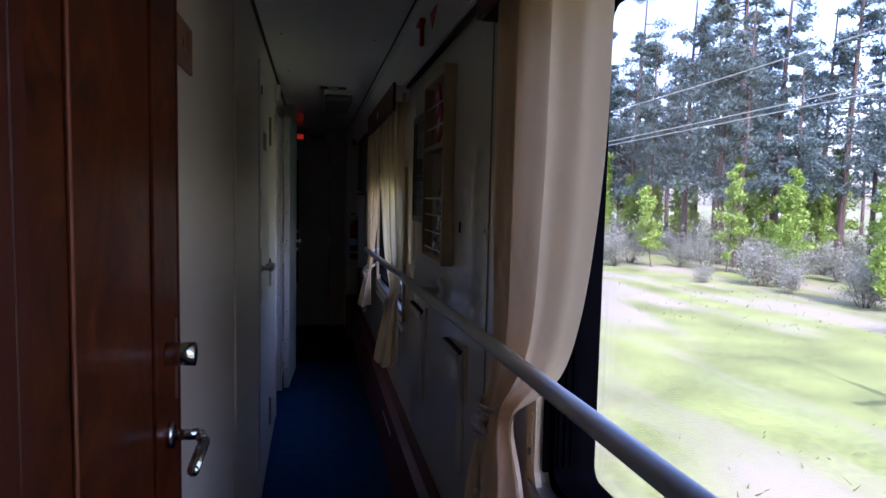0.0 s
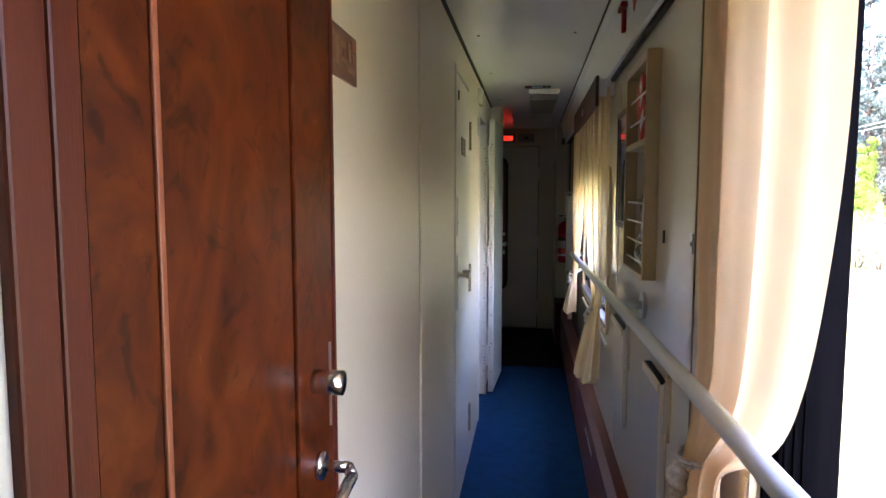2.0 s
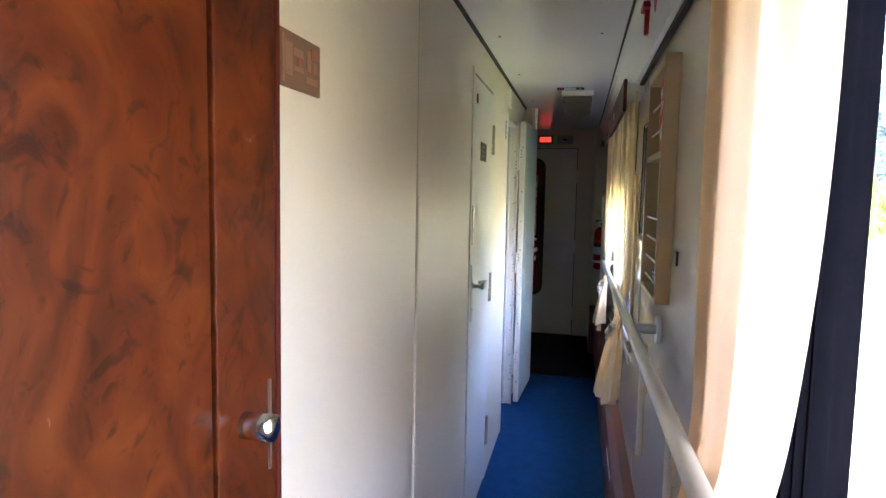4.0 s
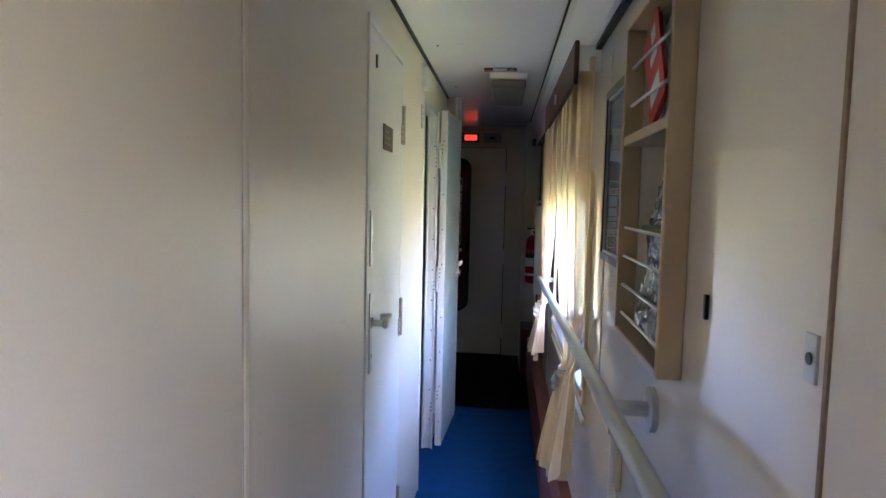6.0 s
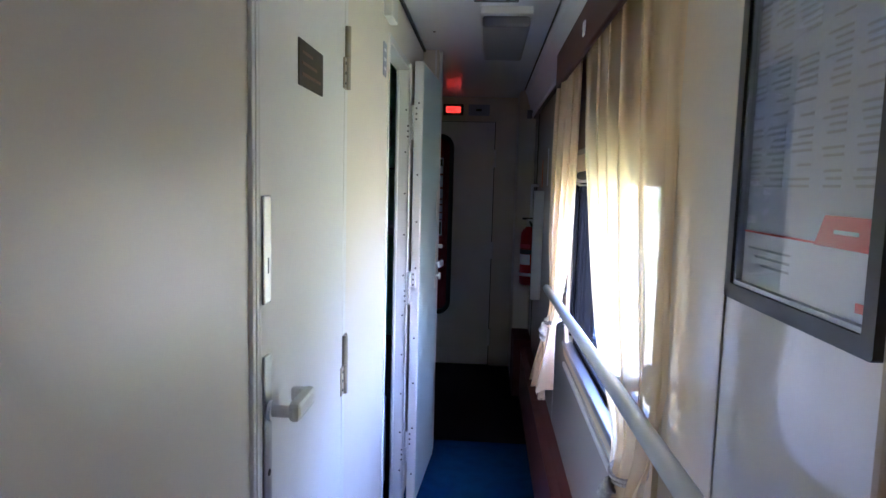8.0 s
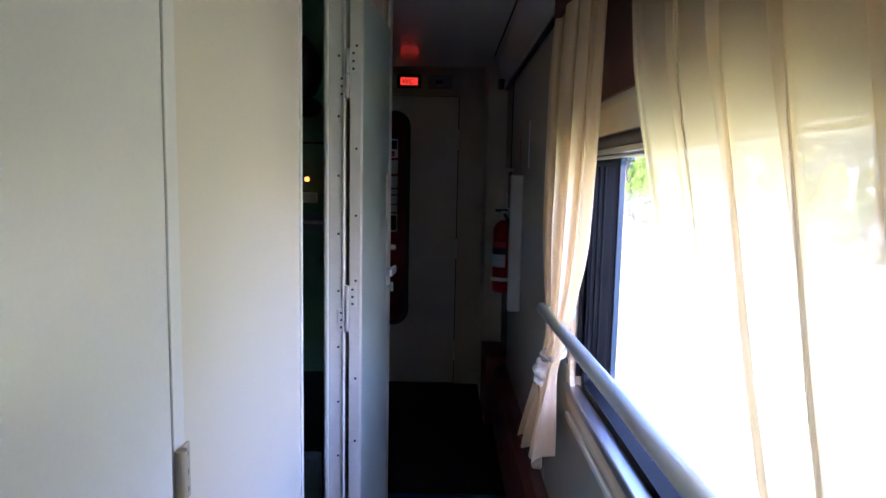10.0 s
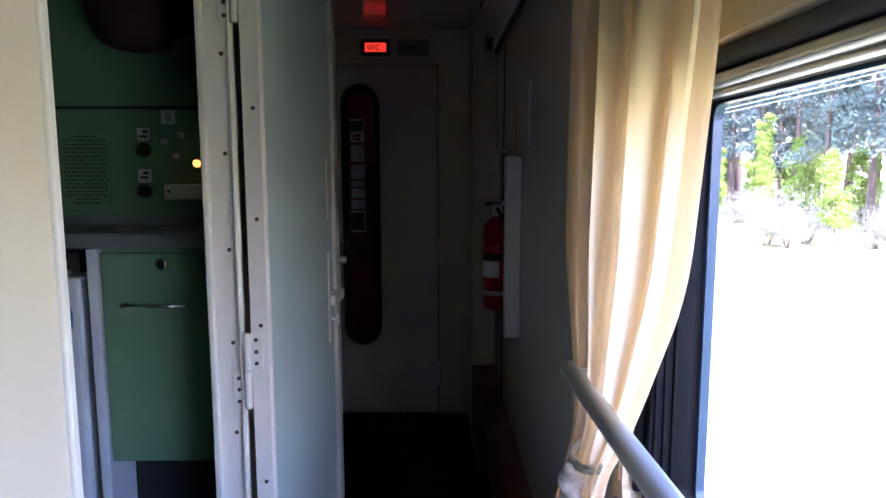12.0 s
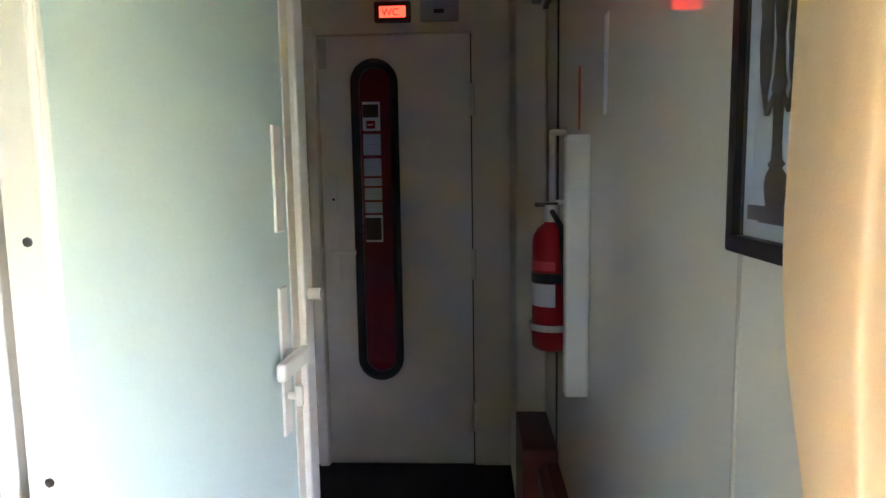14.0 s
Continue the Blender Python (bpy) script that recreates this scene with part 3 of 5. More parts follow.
leaf = part("leaf", on_leaf(boxes((0.0, 0.565, -0.040, -0.002, 0.02, 2.045), bevel=0.003)), M["white"], d2)
part("face_panel", on_leaf(boxes((0.012, 0.550, -0.0415, -0.0398, 0.03, 2.035), bevel=0.0006)), M["mint"], leaf, "pale mint face panel")
part("edge_strip", on_leaf(boxes((-0.003, 0.0, -0.038, -0.004, 0.02, 2.045))), M["white"], leaf)
part("edge_bead", on_leaf(boxes((0.004, 0.010, -0.0425, -0.040, 0.02, 2.045), (0.552, 0.560, -0.0425, -0.040, 0.02, 2.045), bevel=0.001)), M["white"], leaf)
sc = bmesh.new()
for z in (0.17, 0.39, 0.603, 0.814, 1.135, 1.343, 1.552, 1.865):
    tube(sc, (-0.0045, -0.024, z), (-0.002, -0.024, z), 0.0042, 8)
part("screws", on_leaf(sc), M["screw"], leaf)
for z in (1.78, 1.045, 0.30):
    hinge(d2, Matrix.Translation((-0.229, 6.582, z)) @ pose(0, 0, 0, 0, 0, -90), M["white"])
fp = on_leaf(boxes((0.492, 0.525, -0.046, -0.040, 1.305, 1.475), bevel=0.002))
part("finger_plate", fp, M["white"], leaf)
part("handle_plate", on_leaf(boxes((0.492, 0.525, -0.046, -0.040, 0.965, 1.215), bevel=0.002)), M["white"], leaf)
hd = rod((0.51, -0.04, 1.10), (0.51, -0.072, 1.10), 0.010, 14)
box(hd, 0.405, 0.522, -0.082, -0.066, 1.086, 1.116, 0.006)
part("door_handle", on_leaf(hd), M["white"], leaf, "cream lever handle")
kn = rod((0.512, -0.04, 1.03), (0.512, -0.060, 1.03), 0.007, 12)
box(kn, 0.506, 0.518, -0.070, -0.058, 1.012, 1.048, 0.003)
part("latch_knob", on_leaf(kn), M["white"], leaf)
part("latch_strip", on_leaf(boxes((0.565, 0.568, -0.036, -0.012, 0.9, 1.3))), M["steel"], leaf)

tab = thing("door_closer_cover", (XL, 5.965, 2.03), "small white plastic cover above the service opening", "cover")
part("shell", boxes((XL, XL + 0.03, 5.90, 6.03, 2.06, 2.16), bevel=0.006), M["white"], tab)
pp = thing("notice_tag", (XL, 5.93, 1.93), "small grey printed tag on the cream wall", "tag")
part("card", boxes((XL, XL + 0.003, 5.90, 5.96, 1.87, 1.98), bevel=0.001), M["grey"], pp)
for k in range(3):
    part("line", boxes((XL + 0.003, XL + 0.0036, 5.912, 5.948, 1.89 + 0.03 * k, 1.90 + 0.03 * k)), M["paper"], pp)

# ---- service room ----
KX, KY = -1.45, 6.9
setting("wall_service_back", boxes((-1.5, KX, 5.2, 7.27, 0, TOP)), M["green"], "pale green laminate wall of the service room", "wall")
setting("wall_service_near", boxes((KX, XL - 0.05, 5.40, 5.44, 0, TOP)), M["green"], "pale green laminate partition of the service room", "wall")
ks = setting("wall_service_far", boxes((KX, XL - 0.05, KY, KY + 0.04, 0, TOP)), M["green"], "pale green laminate wall behind the worktop", "wall")
part("panel_line", boxes((KX, XL - 0.05, KY - 0.003, KY, 1.580, 1.587)), M["dark"], ks)

worktop = thing("worktop", (-0.9, 6.82, 1.28), "grey steel worktop over fridge and cupboard", "worktop")
part("slab", boxes((KX, XL - 0.05, 6.72, KY, 1.272, 1.305), bevel=0.004), M["counter"], worktop)
part("upstand", boxes((KX, XL - 0.05, KY - 0.012, KY, 1.305, 1.33), bevel=0.003), M["counter"], worktop)

cup = thing("cupboard", (-0.47, 6.8, 0), "pale green cupboard with a lockable drop front and steel bar", "cupboard")
part("side", boxes((-0.615, -0.592, 6.735, KY, 0.0, 1.268), bevel=0.002), M["fridge"], cup)
part("carcass", boxes((-0.592, XL - 0.055, 6.76, KY, 0.79, 1.268)), M["green"], cup)
front = part("front", boxes((-0.588, XL - 0.06, 6.74, 6.759, 0.785, 1.26), bevel=0.002), M["green"], cup)
part("plinth", boxes((-0.592, XL - 0.055, 6.85, KY, 0.0, 0.79)), M["black"], cup)
bar = bend([(-0.537, 6.74, 1.145), (-0.537, 6.722, 1.145), (-0.405, 6.722, 1.145), (-0.405, 6.74, 1.145)], 0.0045, 8)
part("bar_handle", bar, M["chrome"], front, "thin chrome bar handle", True)
lkk = rod((-0.453, 6.741, 1.235), (-0.453, 6.733, 1.235), 0.0125, 20)
part("lock", lkk, M["chrome"], front, "", True)
part("lock_core", rod((-0.453, 6.734, 1.235), (-0.453, 6.7325, 1.235), 0.007, 14), M["black"], front)
part("bin", boxes((-0.50, -0.36, 6.77, 6.84, 0.01, 0.45), bevel=0.006), M["grey"], cup, "grey metal bin under the cupboard")

fr = thing("fridge", (-0.9, 6.8, 0), "small white fridge with a round blue and red sticker", "fridge")
part("body", boxes((-1.12, -0.64, 6.80, KY, 0.03, 1.235), bevel=0.008), M["fridge"], fr)
fd = part("door", boxes((-1.12, -0.64, 6.745, 6.795, 0.05, 1.205), bevel=0.010), M["fridge"], fr)
part("top_strip", boxes((-1.12, -0.64, 6.752, 6.80, 1.212, 1.262), bevel=0.003), M["black"], fr)
part("door_catch", boxes((-0.70, -0.655, 6.738, 6.752, 1.208, 1.222), bevel=0.003), M["screw"], fr)
st = part("sticker", rod((-0.737, 6.7455, 1.113), (-0.737, 6.7435, 1.113), 0.080, 40), mat("blue sticker", (0.05, 0.22, 0.50), 0.4, var=0.3, scale=25), fd, "round glossy blue sticker with a red band")
rb = bmesh.new()
box(rb, -0.070, 0.070, -0.0028, -0.0005, -0.009, 0.009, 0, Matrix.Translation((-0.737, 6.7435, 1.098)) @ pose(0, 0, 0, 0, -20, 0))
part("band", rb, M["red"], st)
rb = bmesh.new()
box(rb, -0.05, 0.05, -0.0036, -0.0026, -0.003, 0.003, 0, Matrix.Translation((-0.737, 6.7435, 1.098)) @ pose(0, 0, 0, 0, -20, 0))
part("line", rb, M["paper"], st)
rb = bmesh.new()
bmesh.ops.create_uvsphere(rb, u_segments=16, v_segments=8, radius=0.028, matrix=Matrix.Translation((-0.75, 6.7425, 1.145)) @ Matrix.Diagonal((1, 0.05, 0.75, 1)))
part("motif", rb, M["redprint"], st, "", True)
rb = bmesh.new()
bmesh.ops.create_uvsphere(rb, u_segments=16, v_segments=8, radius=0.036, matrix=Matrix.Translation((-0.715, 6.743, 1.066)) @ Matrix.Diagonal((1, 0.03, 0.5, 1)))
part("motif", rb, M["fridge"], st, "", True)

# loudspeaker grille with its holes
grille = thing("speaker_grille", (-0.69, KY, 1.44), "green perforated loudspeaker grille in the wall panel", "speaker")
part("plate", prism(rounded(-0.745, -0.632, 1.352, 1.525, 0.025), "y", KY - 0.004, KY), M["green"], grille)
gh = bmesh.new()
for i in range(12):
    for j in range(18):
        x, z = -0.737 + i * 0.0088 + (j % 2) * 0.0044, 1.360 + j * 0.0092
        if not ((x < -0.72 or x > -0.655) and (z < 1.37 or z > 1.508)) and x < -0.637:
            tube(gh, (x, KY - 0.0052, z), (x, KY - 0.0038, z), 0.0028, 6)
tagged(part("holes", gh, M["black"], grille), kind="stuff")


def switch(x, z):
    s = thing("rotary_switch", (x, KY, z), "black rotary switch under a small white label", "switch", "switches on the green panel")
    part("label_plate", boxes((x - 0.016, x + 0.016, KY - 0.003, KY, z + 0.02, z + 0.052), bevel=0.001), M["paper"], s)
    part("mark", boxes((x - 0.010, x + 0.008, KY - 0.0036, KY - 0.003, z + 0.030, z + 0.035)), M["black"], s)
    part("mark", boxes((x - 0.003, x + 0.010, KY - 0.0036, KY - 0.003, z + 0.040, z + 0.046)), M["black"], s)
    k = rod((x, KY, z), (x, KY - 0.012, z), 0.016, 20)
    tube(k, (x, KY - 0.012, z), (x, KY - 0.026, z), 0.012, 20, 0.009)
    part("knob", k, M["black"], s)


switch(-0.548, 1.485)
switch(-0.551, 1.388)
pl = thing("panel_label", (-0.49, KY, 1.56), "small white pictogram label on the green panel", "label")
part("card", boxes((-0.505, -0.472, KY - 0.003, KY, 1.545, 1.578), bevel=0.001), M["paper"], pl)
part("mark", boxes((-0.495, -0.482, KY - 0.0036, KY - 0.003, 1.552, 1.57)), M["grey"], pl)
pb = thing("signal_box", (-0.44, KY, 1.39), "small white plastic box below an orange pilot lamp", "box")
part("shell", boxes((-0.50, -0.385, KY - 0.022, KY, 1.368, 1.405), bevel=0.004), M["white"], pb)
part("dot", rod((-0.488, KY - 0.022, 1.388), (-0.488, KY - 0.0235, 1.388), 0.004, 10), M["black"], pb)
pi = thing("pilot_lamp", (-0.422, KY, 1.453), "lit orange pilot lamp in a black bezel", "lamp")
part("bezel", rod((-0.422, KY, 1.453), (-0.422, KY - 0.010, 1.453), 0.013, 18), M["black"], pi)
part("lens", rod((-0.422, KY - 0.009, 1.453), (-0.422, KY - 0.016, 1.453), 0.0085, 16), M["orange"], pi)
for x, z in ((-0.475, 1.47), (-0.50, 1.505), (-0.46, 1.52)):
    kb = thing("toggle_switch", (x, KY, z), "tiny steel toggle switch on the green panel", "switch", "switches on the green panel")
    part("nut", rod((x, KY, z), (x, KY - 0.006, z), 0.008, 6), M["steel"], kb)
    part("lever", rod((x, KY - 0.006, z), (x, KY - 0.02, z + 0.006), 0.0025, 8), M["steel"], kb)
dp = thing("display_unit", (-0.84, KY, 1.46), "black display unit with a white label strip", "display")
part("screen", boxes((-0.90, -0.808, KY - 0.012, KY, 1.435, 1.52), bevel=0.003), M["black"], dp)
part("label_strip", boxes((-0.915, -0.795, KY - 0.004, KY, 1.408, 1.423), bevel=0.001), M["paper"], dp)
for k in range(4):
    part("mark", boxes((-0.905 + 0.028 * k, -0.885 + 0.028 * k, KY - 0.0046, KY - 0.004, 1.413, 1.418)), M["black"], dp)
tl = thing("panel_tag", (-0.84, KY, 1.55), "small white printed tag on the green panel", "tag")
part("card", boxes((-0.86, -0.836, KY - 0.003, KY, 1.53, 1.565)), M["paper"], tl)
part("mark", boxes((-0.853, -0.843, KY - 0.0036, KY - 0.003, 1.54, 1.558)), M["black"], tl)
ke = thing("cabinet_lock", (-0.823, KY, 1.72), "small steel turn lock on the upper cabinet", "lock")
part("plate", boxes((-0.845, -0.822, KY - 0.008, KY, 1.705, 1.745), bevel=0.002), M["steel"], ke)
part("turn", rod((-0.815, KY, 1.72), (-0.815, KY - 0.018, 1.72), 0.009, 14), M["steel"], ke)
bag = thing("dark_bag", (-0.5, 6.8, 1.75), "dark maroon bag hanging on the service room wall", "bag")
bb = bmesh.new()
bmesh.ops.create_uvsphere(bb, u_segments=24, v_segments=14, radius=0.17, matrix=Matrix.Translation((-0.50, 6.83, 1.83)) @ Matrix.Diagonal((0.85, 0.34, 0.8, 1)))
for v in bb.verts:
    v.co += Vector((0, 0.02, 0.03)) * noise.noise(v.co * 9)
part("sack", bb, mat("dark maroon cloth", (0.035, 0.012, 0.018), 0.85, var=0.3, scale=20), bag, "", True)
part("strap", boxes((-0.51, -0.49, 6.86, 6.875, 1.95, 2.1), bevel=0.003), M["black"], bag)
bb = bmesh.new()
bmesh.ops.create_uvsphere(bb, u_segments=16, v_segments=10, radius=0.045, matrix=Matrix.Translation((-0.40, 6.83, 1.70)) @ Matrix.Diagonal((1, 0.5, 0.8, 1)))
part("buckle", bb, M["black"], bag, "", True)

# ---- end wall and end door ----
EX0, EX1, EZ1 = -0.535, 0.166, 2.03
ew = boxes((-0.72, EX0, END, END + 0.08, 0, TOP), (EX1, XR, END, END + 0.08, 0, TOP), (EX0, EX1, END, END + 0.08, EZ1, TOP))
wall_end = setting("wall_end", ew, M["wall"], "cream wall around the end door", "wall")
# Added plug: blocks daylight leaking over the end wall and past the cove.
setting("wall_end_top", boxes((-1.9, XR, END + 0.08, END + 0.10, TOP + 0.06, TOP + 0.25), (0.362, XR, END, END + 0.08, TOP, TOP + 0.25)), M["wall"], "plain added panel blocking daylight from the roof space", "wall")
setting("pillar_end", boxes((0.335, XR, 8.62, END, 0.0, TOP), bevel=0.01), M["wall"], "cream boxed pillar in the corner", "pillar")
ed = tagged(thing("door_4", (-0.18, END, 0), "closed cream end door with a tall round-ended window", "door"), kind="structure")
wo, wi = rounded(-0.382, -0.168, 0.43, 1.92, 0.1069, 8), rounded(-0.347, -0.203, 0.465, 1.885, 0.0719, 8)
n = len(wo)
dl = bmesh.new()
for y in (END + 0.004, END + 0.045):
    rect = []
    cx, cz = -0.275, 1.175
    for a, b in wo:
        da, db = a - cx, b - cz
        t = min(((EX1 - 0.006 - cx) if da > 0 else (EX0 + 0.006 - cx)) / da if abs(da) > 1e-6 else 1e9, ((EZ1 - 0.008 - cz) if db > 0 else (0.01 - cz)) / db if abs(db) > 1e-6 else 1e9)
        rect.append((cx + da * t, cz + db * t))
    # true corners of the leaf
    for corner in ((EX1 - 0.006, EZ1 - 0.008), (EX0 + 0.006, EZ1 - 0.008), (EX0 + 0.006, 0.01), (EX1 - 0.006, 0.01)):
        k = min(range(n), key=lambda i: (rect[i][0] - corner[0]) ** 2 + (rect[i][1] - corner[1]) ** 2)
        rect[k] = corner
    a = [dl.verts.new((p[0], y, p[1])) for p in rect]
    b = [dl.verts.new((p[0], y, p[1])) for p in wo]
    for i in range(n):
        dl.faces.new((a[i], a[(i + 1) % n], b[(i + 1) % n], b[i]))
bmesh.ops.recalc_face_normals(dl, faces=dl.faces)
part("leaf", dl, M["white"], ed)
part("window_gasket", ring(wo, wi, "y", END - 0.012, END + 0.03), M["black"], ed, "thick black rubber gasket", True)
part("pane", prism(wi, "y", END + 0.004, END + 0.008), M["glass"], ed)
part("maroon_panel", prism(wo, "y", END + 0.030, END + 0.04), M["maroon"], ed, "maroon surface seen through the window")
part("gap", boxes((EX0, EX1, END + 0.05, END + 0.08, 0, EZ1)), M["dark"], ed)
for z0, z1, mt in ((1.60, 1.73, "frame"), (1.49, 1.585, "p"), (1.395, 1.475, "p"), (1.35, 1.385, "p"), (1.285, 1.34, "p"), (1.225, 1.275, "p"), (1.09, 1.215, "frame")):
    sh = part("notice_sheet", boxes((-0.332, -0.252, END - 0.001, END + 0.003, z0, z1)), M["paper"] if mt == "frame" else M["poster"], ed, "printed notice behind the glass")
    if mt == "frame":
        part("dark_field", boxes((-0.331, -0.259, END - 0.0025, END - 0.001, z0 + 0.01 + (0.05 if z0 > 1.5 else 0), z1 - 0.012)), M["plate"], sh)
        if z0 > 1.5:
            part("red_field", boxes((-0.315, -0.275, END - 0.0025, END - 0.001, 1.61, 1.645)), M["red"], sh)
            part("arrow", boxes((-0.308, -0.284, END - 0.0035, END - 0.0026, 1.624, 1.631), bevel=0.0), M["paper"], sh)
    else:
        part("line", boxes((-0.328, -0.256, END - 0.002, END - 0.001, (z0 + z1) / 2, (z0 + z1) / 2 + 0.003)), M["grey"], sh)
part("handle_plate", boxes((-0.495, -0.455, END - 0.004, END + 0.004, 0.90, 1.13), bevel=0.002), M["white"], ed)
eh = rod((-0.475, END, 1.045), (-0.475, END - 0.045, 1.045), 0.009, 12)
box(eh, -0.485, -0.37, END - 0.055, END - 0.042, 1.035, 1.057, 0.005)
part("door_handle", eh, M["white"], ed, "cream lever handle")
part("lock_plate", boxes((-0.495, -0.46, END - 0.003, END + 0.004, 1.22, 1.40), bevel=0.002), M["white"], ed)
part("keyhole", rod((-0.478, END - 0.0025, 1.29), (-0.478, END - 0.0038, 1.29), 0.006, 10), M["black"], ed)
for z in (1.73, 0.98, 0.25):
    part("hinge", rod((EX1 + 0.002, END - 0.006, z - 0.07), (EX1 + 0.002, END - 0.006, z + 0.07), 0.011, 14), M["white"], ed)
part("corner_bracket", boxes((-0.525, -0.49, END - 0.004, END + 0.004, 1.88, 2.01), bevel=0.002), M["steel"], ed)
part("jamb", boxes((EX0 - 0.05, EX0 - 0.004, END - 0.02, END, 0, EZ1 + 0.03), bevel=0.006), M["white"], ed)
post = setting("door_post", boxes((XL, -0.166, 7.20, 7.32, 0, TOP), bevel=0.004), M["wall"], "cream moulded post where the corridor wall ends", "post")
part("bead", boxes((-0.166, -0.152, 7.24, 7.30, 0, TOP), bevel=0.004), M["white"], post)
part("edge_strip", boxes((-0.186, -0.178, 7.196, 7.20, 0, TOP)), M["white"], post)
part("stop_knob", rod((-0.152, 7.27, 1.17), (-0.128, 7.27, 1.17), 0.011, 14), M["white"], post)


def lit_sign(x0, x1, lit):
    s = thing("sign_box", ((x0 + x1) / 2, END, 2.12), "lit red sign lettered WC over the end door" if lit else "unlit grey pictogram sign over the end door", "sign")
    part("frame", ring(rounded(x0, x1, 2.073, 2.158, 0.006), rounded(x0 + 0.022, x1 - 0.022, 2.090, 2.141, 0.004), "y", END - 0.03, END), M["plate"] if lit else M["grey"], s)
    f = part("screen", boxes((x0 + 0.02, x1 - 0.02, END - 0.020, END - 0.004, 2.088, 2.143)), M["wcglow"] if lit else M["grey"], s)
    if lit:
        cu = bpy.data.curves.new("letters", "FONT")
        cu.body, cu.size, cu.align_x, cu.align_y, cu.extrude = "WC", 0.045, "CENTER", "CENTER", 0.0004
        tx = new("letters_tmp", cu)
        bpy.context.view_layer.update()
        me = bpy.data.meshes.new_from_object(tx.evaluated_get(bpy.context.evaluated_depsgraph_get()))
        bpy.data.objects.remove(tx)
        me.materials.clear()
        me.materials.append(M["black"])
        le = new("letters", me)
        le.parent = f
        le.matrix_world = pose((x0 + x1) / 2 - 0.01, END - 0.0212, 2.114, 90, 0, 0)
    else:
        part("pictogram", boxes(((x0 + x1) / 2 - 0.025, (x0 + x1) / 2 + 0.02, END - 0.0215, END - 0.02, 2.106, 2.124)), M["black"], f)


lit_sign(-0.262, -0.100, True)
lit_sign(-0.058, 0.112, False)

# ---- ceiling fixtures ----
cl = thing("ceiling_lamp", (0.17, 6.64, TOP), "unlit rectangular ceiling lamp with a grey-white diffuser", "lamp")
part("tray", boxes((0.06, 0.268, 6.36, 7.10, TOP - 0.030, TOP), bevel=0.004), M["white"], cl)
part("diffuser", boxes((0.068, 0.260, 6.385, 7.085, TOP - 0.075, TOP - 0.030), bevel=0.012), M["diffuser"], cl)
ci = thing("ceiling_indicator", (0.12, 6.255, TOP), "small black ceiling indicator with red and green lights", "indicator")
part("bar", boxes((0.035, 0.205, 6.235, 6.275, TOP - 0.012, TOP), bevel=0.002), M["black"], ci)
part("light", boxes((0.045, 0.065, 6.233, 6.245, TOP - 0.0135, TOP - 0.004)), M["red"], ci)
part("light", boxes((0.17, 0.19, 6.233, 6.245, TOP - 0.0135, TOP - 0.004)), M["green"], ci)
part("strip", boxes((0.08, 0.155, 6.232, 6.245, TOP - 0.0135, TOP - 0.003)), M["poster"], ci)
for x, y in ((-0.16, 4.85), (-0.16, 5.75), (-0.16, 6.8), (0.27, 4.85), (-0.16, 3.9)):
    s = thing("ceiling_screw", (x, y, TOP), "small dark screw head in the ceiling panel", "screw", "screws in the ceiling")
    part("head", rod((x, y, TOP), (x, y, TOP - 0.003), 0.006, 10), M["screw"], s)

# emergency hammer on the cove
hm = thing("emergency_hammer", (0.40, 4.2, 2.1), "small red emergency hammer clipped on the cove panel", "hammer")
part("handle", boxes((0.385, 0.40, 4.19, 4.215, 2.055, 2.135), bevel=0.004), M["red"], hm)
part("head", boxes((0.376, 0.40, 4.155, 4.245, 2.13, 2.148), bevel=0.004), M["red"], hm)
tr = thing("cove_sticker", (0.40, 4.0, 2.1), "red pennant-shaped warning sticker on the cove panel", "sticker")
part("film", prism([(3.93, 2.135), (4.06, 2.14), (4.02, 2.075)], "x", 0.397, 0.4), M["redprint"], tr)

# ---- windows ----


